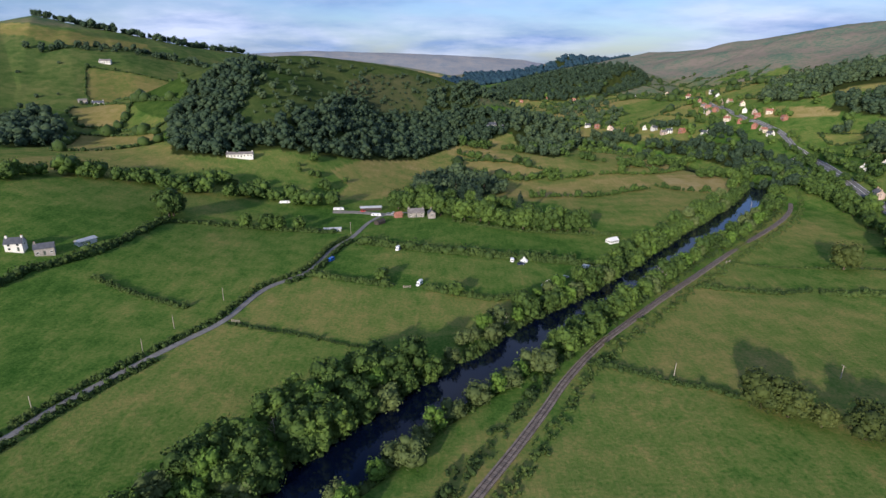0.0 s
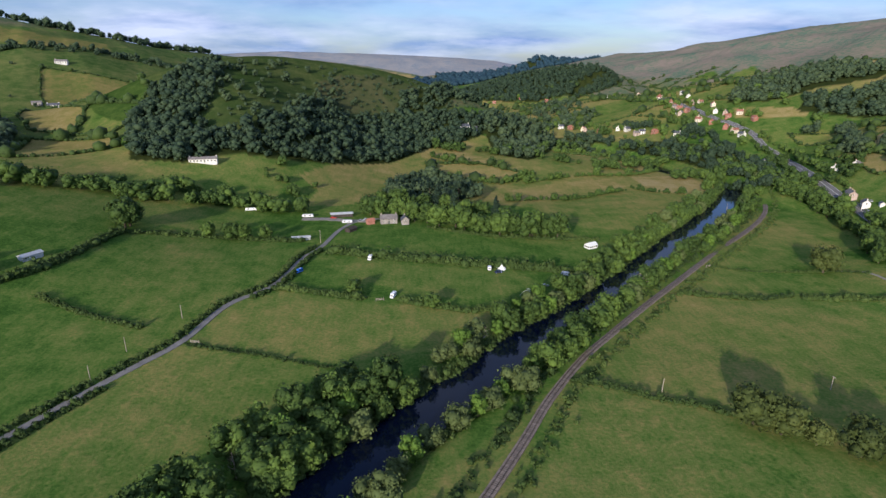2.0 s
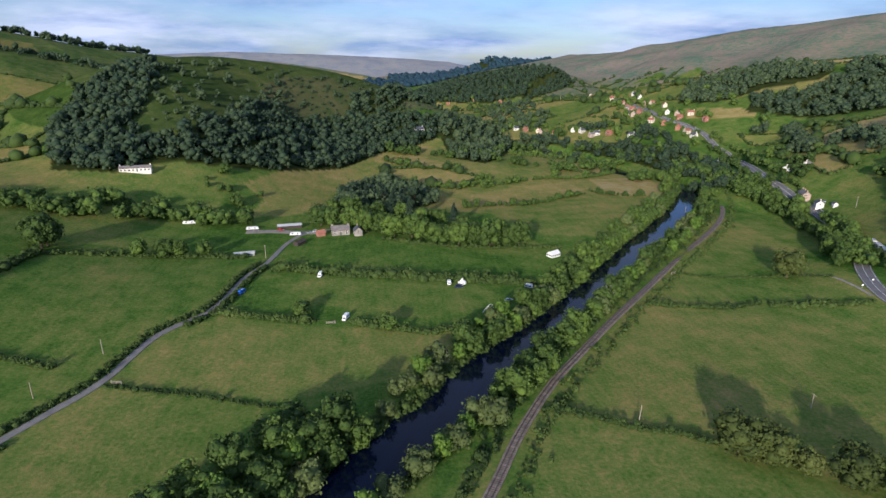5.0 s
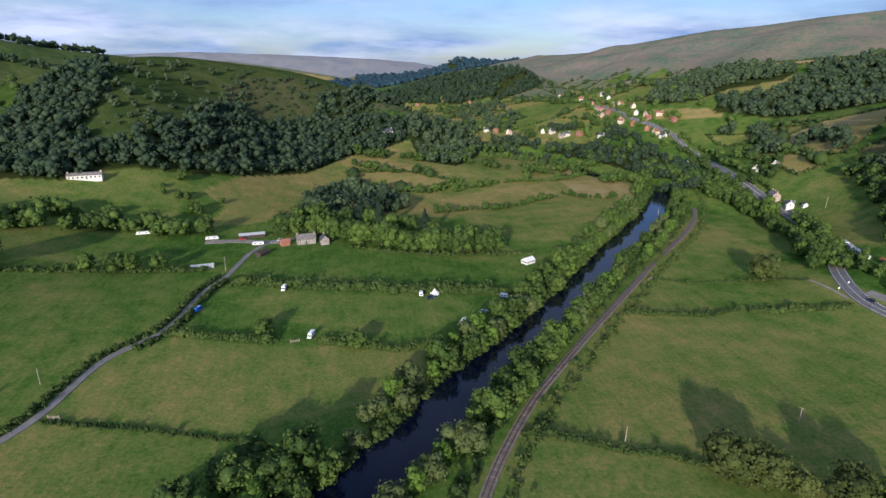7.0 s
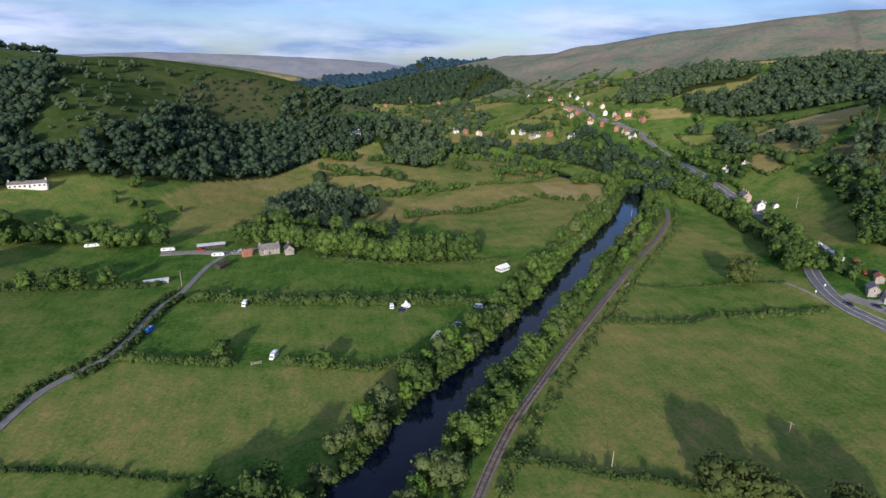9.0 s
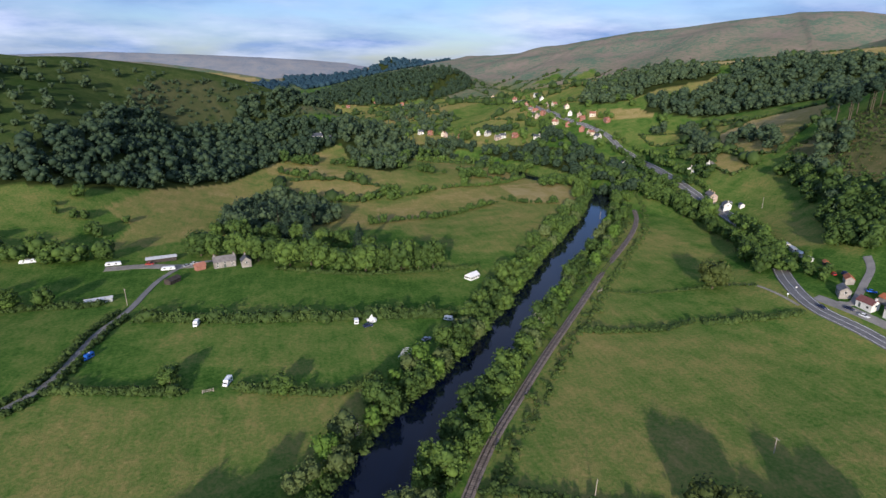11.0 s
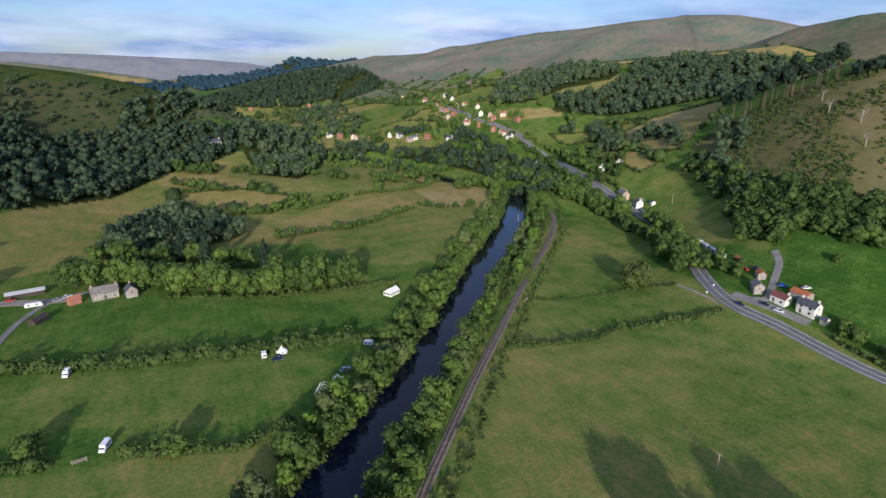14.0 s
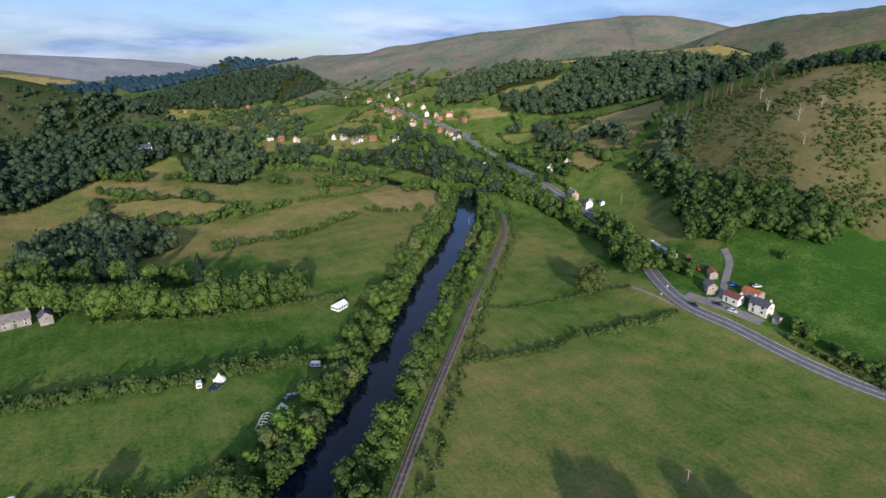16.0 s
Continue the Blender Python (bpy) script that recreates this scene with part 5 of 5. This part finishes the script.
house(254.5, 222.5, 2, 3.6, 4.0, 2.6, 1.2, CREAM, SLATE, "small cream lean-to annex beside the white house", 1, 0, "annex", "annex", windows=False)
house(257, 256.5, 38, 10, 6.2, 4.0, 2.2, STONE, GREY_TILE, "old grey stone barn beside the road", 1, 0, "barn", "barn", bays=2)
house(268, 263.5, 40, 8.5, 5.0, 2.9, 1.5, STONE, RUST, "small stone shed with orange rusted roof", 1, 0, "shed", "shed", windows=False)
house(276, 283, 35, 5, 3, 2.0, 0.9, DARK_TIMBER, RUST, "little timber garden shed with rusted roof", 1, 0, "shed", "shed", windows=False)
for i, (x, y) in enumerate([(279, 300), (283, 309), (287.5, 318), (276, 293)]):
    house(x, y, 25, 8.0, 3.2, 2.3, 0.5, TIN if i % 2 else WHITEWASH, TIN, "pale low mobile home in a row above the road", 1, 0, "mobile_home", "mobile home", "mobile homes above the road", 3)
house(329, 428, 22, 17, 7.5, 5.2, 2.6, PINK, GREY_TILE, "pinkish terrace of two-storey cottages with white gable", 2, 3, bays=6)
house(324, 406, 24, 9, 7, 5.0, 2.4, WHITEWASH, SLATE, "white cottage with grey slate roof by the road", 2, 1)
house(329, 397, 24, 6, 4, 2.6, 1.3, WHITEWASH, SLATE, "small white garage beside a cottage", 1, 0, "garage", "garage", windows=False)
house(356, 484, 60, 16, 8, 3.0, 2.4, WHITEWASH, SLATE, "white bungalow among garden trees", 1, 1)
house(366, 476, 60, 10, 7, 3.0, 2.2, WHITEWASH, GREY_TILE, "white bungalow with grey roof among trees", 1, 1)
house(354, 585, 30, 15, 8, 5.0, 2.6, WHITEWASH, SLATE, "white two-storey villa by the main road", 2, 2)
house(366, 592, 100, 12, 8, 4.6, 2.4, WHITEWASH, SLATE, "white house with slate roof by the road", 2, 1)
house(344, 596, 30, 8, 7, 3.0, 2.0, WHITEWASH, RED_TILE, "small white house with red tiled roof", 1, 1)
# farms on the west side
house(-171, 455, 78, 30, 7.5, 3.2, 1.8, WHITEWASH, GREY_TILE, "long white bungalow below the wooded hill", 1, 2, bays=8)
house(-24, 379, 80, 16, 7.5, 4.4, 2.8, STONE, GREY_TILE, "grey stone farmhouse with tiled roof", 2, 2)
house(-13, 376, 170, 8, 6.5, 4.4, 2.6, STONE, SLATE, "stone farmhouse wing with pale gable", 2, 1)
house(-36, 377, 60, 7, 4.5, 3.0, 1.8, BRICK, RED_TILE, "little brick farm building with red roof", 1, 0, "outbuilding", "barn", windows=False)
house(-47, 361, 35, 10, 5.5, 2.4, 1.3, DARK_TIMBER, DARK_TIMBER, "dark timber farm shed beside the drive", 1, 0, "shed", "shed", windows=False)
house(-58, 398, 80, 22, 5, 2.8, 1.0, DARK_TIMBER, TIN, "open-fronted farm store with tin roof", 1, 0, "farm_store", "barn", windows=False)
house(-75, 343, 78, 16, 3.4, 2.2, 0.7, TIN, TIN, "long low pale shed behind the hedge", 1, 0, "shed", "shed", windows=False)
house(-207, 252, 75, 11, 7, 4.8, 2.8, WHITEWASH, SLATE, "white farmhouse with blue slate roof", 2, 2)
house(-195, 254, 60, 12, 6.5, 4.2, 2.4, STONE, SLATE, "grey stone barn by the farm", 1, 1, "barn", "barn", bays=3)
house(-186, 271, 25, 14, 5, 2.4, 1.0, TIN, TIN, "pale tin shed beside the farm hedge", 1, 0, "shed", "shed", windows=False)
house(37, 490, 60, 12, 8, 5, 2.8, WHITEWASH, SLATE, "white house hidden among conifers", 2, 2)
house(50, 727, 60, 20, 9, 6.0, 3.2, WHITEWASH, SLATE, "large white house at the foot of the wood", 2, 2)
house(64, 735, 100, 10, 7, 3.5, 2.2, WHITEWASH, SLATE, "white wing beside the large house", 1, 1)
house(-470, 765, 70, 20, 8, 4.5, 2.6, WHITEWASH, SLATE, "white upland farmhouse with slate roof", 2, 2)
house(-488, 762, 70, 16, 8, 3.4, 2.2, STONE, GREY_TILE, "grey stone barn on the upland", 1, 0, "barn", "barn", windows=False)
house(-530, 900, 80, 24, 9, 4.5, 2.6, WHITEWASH, GREY_TILE, "white farm on the western upland", 2, 1)

# village
village_random = random.Random(3)
village = [house(0, -3000 - 40 * i, 0, 11, 7.5, 4.8, 2.6, w, r, lab, 2, 1, group="village houses", bays=3)
           for i, (w, r, lab) in enumerate([(WHITEWASH, SLATE, "white village house with slate roof"), (BRICK, RED_TILE, "red brick village house with clay tiles"),
                                            (PINK, GREY_TILE, "pinkish stone village house"), (CREAM, RED_TILE, "cream village house with red roof")])]
spots = []
for row, step in ((VILLAGE_ROW, 13), (VILLAGE_ROW2, 30), (VILLAGE_ROW3, 90)):
    for x, y in smooth_path(row, step):
        spots.append((x + village_random.uniform(-9, 9), y + village_random.uniform(-14, 14)))
for p in offset_line(smooth_path(MAIN_ROAD[-6:], 34), 13):
    spots.append((p[0], p[1]))
for p in offset_line(smooth_path(MAIN_ROAD[-5:], 44), -13):
    spots.append((p[0] + village_random.uniform(-3, 12), p[1]))
spots = [s for s in spots if np.min(np.hypot(road_line[:, 0] - s[0], road_line[:, 1] - s[1])) > 8.5]
for i, (x, y) in enumerate(spots):
    k = 0 if i < 2 else village_random.choice([0, 0, 1, 1, 2, 3])
    z = float(land(np.array([x]), np.array([y]))[0])
    m = pose(x, y, z, 0, 0, village_random.uniform(0, 180))
    if i < 4:
        village[i].matrix_world = m
    else:
        copy_thing(village[k], m)


# ---- tents and vehicles ----
def ground_z(x, y):
    return float(land(np.array([x]), np.array([y]))[0])


def marquee(x, y, heading):
    root = thing("marquee", pose(x, y, ground_z(x, y), 0, 0, 90 - heading), "white canvas party marquee with clear side windows", "tent")
    a, b, e, r = 3.5, 2.3, 2.0, 1.5
    bm = bmesh.new()
    v = [bm.verts.new(p) for p in ((-a, -b, -.3), (a, -b, -.3), (a, b, -.3), (-a, b, -.3), (-a, -b, e), (a, -b, e), (a, b, e), (-a, b, e), (-a, 0, e + r), (a, 0, e + r))]
    for f in ((0, 1, 5, 4), (2, 3, 7, 6), (1, 2, 6, 9, 5), (3, 0, 4, 8, 7)):
        bm.faces.new([v[i] for i in f])
    part("side_wall", bm, CANVAS, root)
    bm = bmesh.new()
    c = []
    for px in (-a - .15, a + .15):
        for py, pz in ((-b - .15, e - .1), (-b * .5, e + r * .46), (0, e + r), (b * .5, e + r * .46), (b + .15, e - .1)):
            c.append(bm.verts.new((px, py, pz + 0.04)))
    for i in range(4):
        bm.faces.new([c[i], c[i + 1], c[i + 6], c[i + 5]])
    part("canopy", bm, CANVAS, root)
    for i in range(4):
        wx = -a + 0.9 + i * 1.68
        box("window", root, GLASS, wx - .45, wx + .45, -b - .06, -b + .02, .8, 1.7)
    for wy in (-1.4, 0, 1.4):
        box("window", root, GLASS, -a - .06, -a + .02, wy - .5, wy + .5, .8, 1.65)
    return root


marquee(103, 342, 60)


def wheel(parent, x, y, r=0.33):
    bm = bmesh.new()
    bmesh.ops.create_cone(bm, cap_ends=True, segments=14, radius1=r, radius2=r, depth=0.22, matrix=Matrix.Translation((x, y, r)) @ Matrix.Rotation(math.pi / 2, 4, "X"))
    w = part("wheel", bm, RUBBER, parent)
    bm = bmesh.new()
    bmesh.ops.create_cone(bm, cap_ends=True, segments=10, radius1=r * .55, radius2=r * .55, depth=0.25, matrix=Matrix.Translation((x, y, r)) @ Matrix.Rotation(math.pi / 2, 4, "X"))
    part("rim", bm, PAINT_SILVER, w)


def profile_body(profile, half, bevel):
    """A body extruded across from its side outline."""
    bm = bmesh.new()
    left = [bm.verts.new((px, -half, pz)) for px, pz in profile]
    right_side = [bm.verts.new((px, half, pz)) for px, pz in profile]
    bm.faces.new(left[::-1])
    bm.faces.new(right_side)
    n = len(profile)
    for i in range(n):
        j = (i + 1) % n
        bm.faces.new([left[i], left[j], right_side[j], right_side[i]])
    bmesh.ops.recalc_face_normals(bm, faces=bm.faces[:])
    bmesh.ops.bevel(bm, geom=bm.edges[:], offset=bevel, segments=2, affect="EDGES")
    return bm


def car(x, y, heading, paint, label, z=None):
    root = thing("car", pose(x, y, ground_z(x, y) if z is None else z, 0, 0, 90 - heading), label, "car")
    part("body", profile_body([(-2.1, .35), (2.1, .35), (2.12, .75), (1.1, .92), (-2.0, .98), (-2.15, .7)], .86, .1), paint, root)
    part("cabin", profile_body([(-1.7, .94), (1.0, .90), (.35, 1.45), (-1.3, 1.47)], .76, .08), GLASS, root, "dark car windows")
    part("roof_panel", profile_body([(-1.3, 1.44), (.35, 1.43), (.2, 1.52), (-1.15, 1.53)], .70, .03), paint, root)
    for px in (-1.3, 1.3):
        for py in (-.8, .8):
            wheel(root, px, py)
    for py in (-.6, .6):
        box("headlight", root, FRAME_WHITE, 2.05, 2.14, py - .17, py + .17, .62, .76)
    return root


def camper(x, y, heading, paint, label, size=0.84):
    root = thing("camper_van", pose(x, y, ground_z(x, y), 0, 0, 90 - heading), label, "camper van")
    root.scale = (size, size, size)
    part("body", profile_body([(-2.8, .4), (2.8, .4), (2.8, 1.1), (2.2, 1.25), (1.75, 2.0), (1.7, 2.75), (-2.75, 2.8)], 1.05, .12), paint, root)
    box("windscreen", root, GLASS, 1.95, 2.2, -.85, .85, 1.3, 1.85)
    for side in (-1, 1):
        for wx in (-1.6, .2):
            box("window", root, GLASS, wx - .6, wx + .6, side * 1.06 - .02, side * 1.06 + .02, 1.5, 2.1)
    box("roof_hatch", root, FRAME_WHITE, -1.4, -.6, -.35, .35, 2.78, 2.92, .03)
    for px in (-1.6, 1.9):
        for py in (-.95, .95):
            wheel(root, px, py, .36)
    return root


def caravan(x, y, heading, label, long=5.2):
    root = thing("caravan", pose(x, y, ground_z(x, y), 0, 0, 90 - heading), label, "caravan")
    root.scale = (0.85, 0.85, 0.85)
    a = long / 2
    part("body", profile_body([(-a, .5), (a, .5), (a + .1, 1.3), (a - .5, 2.45), (-a + .5, 2.5), (-a - .1, 1.3)], 1.1, .14), PAINT_WHITE, root)
    box("window", root, GLASS, a - .02, a + .1, -.8, .8, 1.35, 1.95)
    for side in (-1, 1):
        for wx in (-a * .5, a * .4):
            box("window", root, GLASS, wx - .6, wx + .6, side * 1.11 - .02, side * 1.11 + .02, 1.3, 1.9)
    box("drawbar", root, RUBBER, a, a + 1.2, -.06, .06, .42, .52)
    for py in (-.95, .95):
        wheel(root, 0, py)
    return root


def bell_tent(x, y, r, label):
    root = thing("bell_tent", pose(x, y, ground_z(x, y)), label, "tent")
    bm = bmesh.new()
    n = 12
    rows = [(r, -.1), (r, .7), (r * .52, 1.7), (.06, 2.9)]
    ring = [[bm.verts.new((math.cos(i * 2 * math.pi / n) * q, math.sin(i * 2 * math.pi / n) * q, h)) for i in range(n)] for q, h in rows]
    for k in range(3):
        for i in range(n):
            j = (i + 1) % n
            bm.faces.new([ring[k][i], ring[k][j], ring[k + 1][j], ring[k + 1][i]])
    part("canvas", bm, CANVAS, root)
    box("door_flap", root, DARK_TIMBER, -.35, .35, -r * .97, -r * .9, 0, .9)
    box("pole", root, POLE_WOOD, -.05, .05, -.05, .05, 2.8, 3.15)
    return root


camper(-15, 260, 200, PAINT_WHITE, "white camper van parked in the camping field")
camper(-30, 307, 190, PAINT_WHITE, "white high-roofed camper van beside the hedge")
camper(-64.5, 287, 210, PAINT_BLUE, "bright blue van parked beside the lane hedge", 0.74)
caravan(35, 298.5, 185, "small white caravan beside a bell tent", 4.2)
bell_tent(42, 300.5, 2.3, "cream canvas bell tent in the camping field")
car(39.5, 295, 80, PAINT_NAVY, "dark car parked by the bell tent")
caravan(76, 296, 120, "white touring caravan with brown awning at the hedge", 5.0)
car(71, 284, 40, PAINT_WHITE, "white car half hidden by riverside trees")
car(61.5, 279.5, 70, PAINT_SILVER, "silver car under the riverside trees")
bell_tent(57, 273.5, 2.0, "pale blue dome tent by the river trees")
caravan(-52, 381, 85, "white static caravan in the farm yard", 8.0)
caravan(-81, 395, 85, "old white static caravan beside the brook", 9.0)
caravan(-120, 397, 80, "pale static caravan below the trees", 9.5)
car(-43, 384, 60, PAINT_SILVER, "silver car in the farm yard")
car(-40, 387, 50, PAINT_WHITE, "white car in the farm yard")
car(-63, 393, 100, PAINT_RED, "red farm vehicle by the open store")
road_z = ground_z(240, 253) + 0.37
car(241.3, 253, 182, PAINT_NAVY, "dark car driving on the main road", road_z)
car(249, 246, 172, PAINT_NAVY, "dark blue car outside the white house")
car(248.6, 239, 176, PAINT_WHITE, "white car outside the white house")
car(267, 251, 140, PAINT_BLUE, "blue car parked beside the side track")
car(272, 243, 110, PAINT_WHITE, "white car parked behind the cottages")
car(269.5, 273, 20, PAINT_RED, "red car in a garden yard")
car(273, 270, 70, PAINT_NAVY, "dark car in a garden yard")
car(331, 410, 25, PAINT_SILVER, "silver car outside the cottages")
car(318, 393, 28, PAINT_WHITE, "white car outside the white cottage")


# ---- poles and dead trees ----
def utility_pole(x, y, h, cross=True, lean=0.0):
    root = thing("utility_pole", pose(x, y, ground_z(x, y), lean, lean * 0.6, tree_random.uniform(0, 180)), "weathered wooden utility pole standing in a field", "pole", "utility poles")
    bm = bmesh.new()
    bmesh.ops.create_cone(bm, cap_ends=True, segments=8, radius1=.17, radius2=.12, depth=h + 0.5, matrix=Matrix.Translation((0, 0, h / 2 - 0.25)))
    part("post", bm, POLE_WOOD, root)
    if cross:
        box("crossarm", root, POLE_WOOD, -.9, .9, -.06, .06, h - .45, h - .3)
        for px in (-.8, 0, .8):
            box("insulator", root, DARK_TIMBER, px - .05, px + .05, -.05, .05, h - .3, h - .12)
    return root


utility_pole(81, 179, 7.6, False, 1.5)
utility_pole(143, 182, 5.5, True)
for x, y in LANE_POLES:
    utility_pole(x - 3.5, y + 1.5, 6.0, False)
for x, y in ((-62, 336), (330, 380), (240, 440)):
    utility_pole(x, y, 8)


def bare_tree(x, y, h, seed, label):
    root = thing("bare_tree", pose(x, y, ground_z(x, y)), label, "dead tree")
    v, f = trunk_mesh(seed, h * .7, h * .03, 9, h * .28)
    ob = new("trunk", tri_mesh("trunk", v, f, DEADWOOD))
    ob.parent = root
    rs = np.random.RandomState(seed)
    tw = []
    for i in range(46):
        a, z = rs.uniform(0, 6.28), h * rs.uniform(.35, .95)
        r = h * .30 * rs.uniform(.2, 1) * (1.2 - z / h)
        p = np.array([math.cos(a) * r, math.sin(a) * r, z])
        d = np.array([math.cos(a), math.sin(a), rs.uniform(.1, .9)]) * h * .14
        w = np.array([-math.sin(a), math.cos(a), 0]) * .035
        tw.append((np.array([p - w, p + w, p + d]), np.array([[0, 1, 2]])))
        tw.append((np.array([p - [0, 0, .035], p + [0, 0, .035], p + d]), np.array([[0, 1, 2]])))
    ob = new("twigs", tri_mesh("twigs", *join(tw), DEADWOOD))
    ob.parent = root
    return root


bare_tree(24, 222, 8, 3, "leafless pale dead tree on the river bank")
bare_tree(109.5, 275, 12, 4, "half-dead pale tree by the railway bank")
bare_tree(-52, 142, 8, 5, "leafless grey tree among the riverside trees")
for i, (x, y) in enumerate(((420, 345), (405, 330), (398, 305), (412, 300), (380, 290))):
    bare_tree(x, y, 11, 20 + i, "bare standing trunk on the felled slope")

scatter("village_trees", [(x + wood_random.normal(0, 16), y + wood_random.normal(0, 16), wood_random.uniform(.5, 1.0)) for x, y in spots for _ in range(2)],
        FAR_TREES, LEAF_BROAD, "garden trees among the village houses", "trees")
scatter("bungalow_trees", [(358 + wood_random.normal(0, 14), 482 + wood_random.normal(0, 14), wood_random.uniform(.4, .8)) for _ in range(26)]
        + [(352 + wood_random.normal(0, 16), 575 + wood_random.normal(0, 16), wood_random.uniform(.4, .9)) for _ in range(26)],
        MID_TREES, LEAF_BROAD, "garden trees round the white houses", "trees")


def field_gate(x, y, heading, label):
    root = thing("field_gate", pose(x, y, ground_z(x, y), 0, 0, 90 - heading), label, "gate")
    for k in range(5):
        box("rail", root, POLE_WOOD, -1.6, 1.6, -.03, .03, .25 + k * .22, .33 + k * .22)
    for px in (-1.75, 1.75):
        box("gatepost", root, POLE_WOOD, px - .11, px + .11, -.11, .11, -.3, 1.5)
    box("brace", root, POLE_WOOD, -.05, .05, -.04, .04, .25, 1.2)
    return root


field_gate(-90, 214, 100, "pale timber field gate beside the lane")
field_gate(161, 309, 60, "pale timber gate at the railway crossing")
field_gate(-21, 256, 80, "open timber field gate between camp fields")


def hoop_frame(x, y, heading):
    root = thing("hoop_frame", pose(x, y, ground_z(x, y), 0, 0, 90 - heading), "bare white metal hoop frame on the grass", "frame")
    for k in range(5):
        px = (k - 2) * 1.6
        bm = bmesh.new()
        pts = [(-2.2, 0), (-2.0, 1.2), (-1.1, 2.0), (0, 2.2), (1.1, 2.0), (2.0, 1.2), (2.2, 0)]
        for (a0, h0), (a1, h1) in zip(pts[:-1], pts[1:]):
            q = [bm.verts.new(p) for p in ((px - .05, a0, h0), (px + .05, a0, h0), (px + .05, a1, h1), (px - .05, a1, h1))]
            w = [bm.verts.new((v.co.x, v.co.y * .95, v.co.z - .08)) for v in q]
            bm.faces.new(q)
            bm.faces.new(w[::-1])
            for i in range(4):
                j = (i + 1) % 4
                bm.faces.new([q[j], q[i], w[i], w[j]])
        part("hoop", bm, PAINT_WHITE, root)
    box("ridge_bar", root, PAINT_WHITE, -3.4, 3.4, -.04, .04, 2.14, 2.22)
    return root


hoop_frame(50, 268, 30)


def road_sign(x, y, heading):
    root = thing("road_sign", pose(x, y, ground_z(x, y), 0, 0, 90 - heading), "small white road sign on a grey post", "sign")
    box("post", root, TIN, -.04, .04, -.04, .04, -.3, 2.2)
    box("plate", root, PAINT_WHITE, -.06, -.03, -.5, .5, 1.4, 2.1)
    return root


road_sign(238.5, 269, 0)
road_sign(246.5, 272, 0)
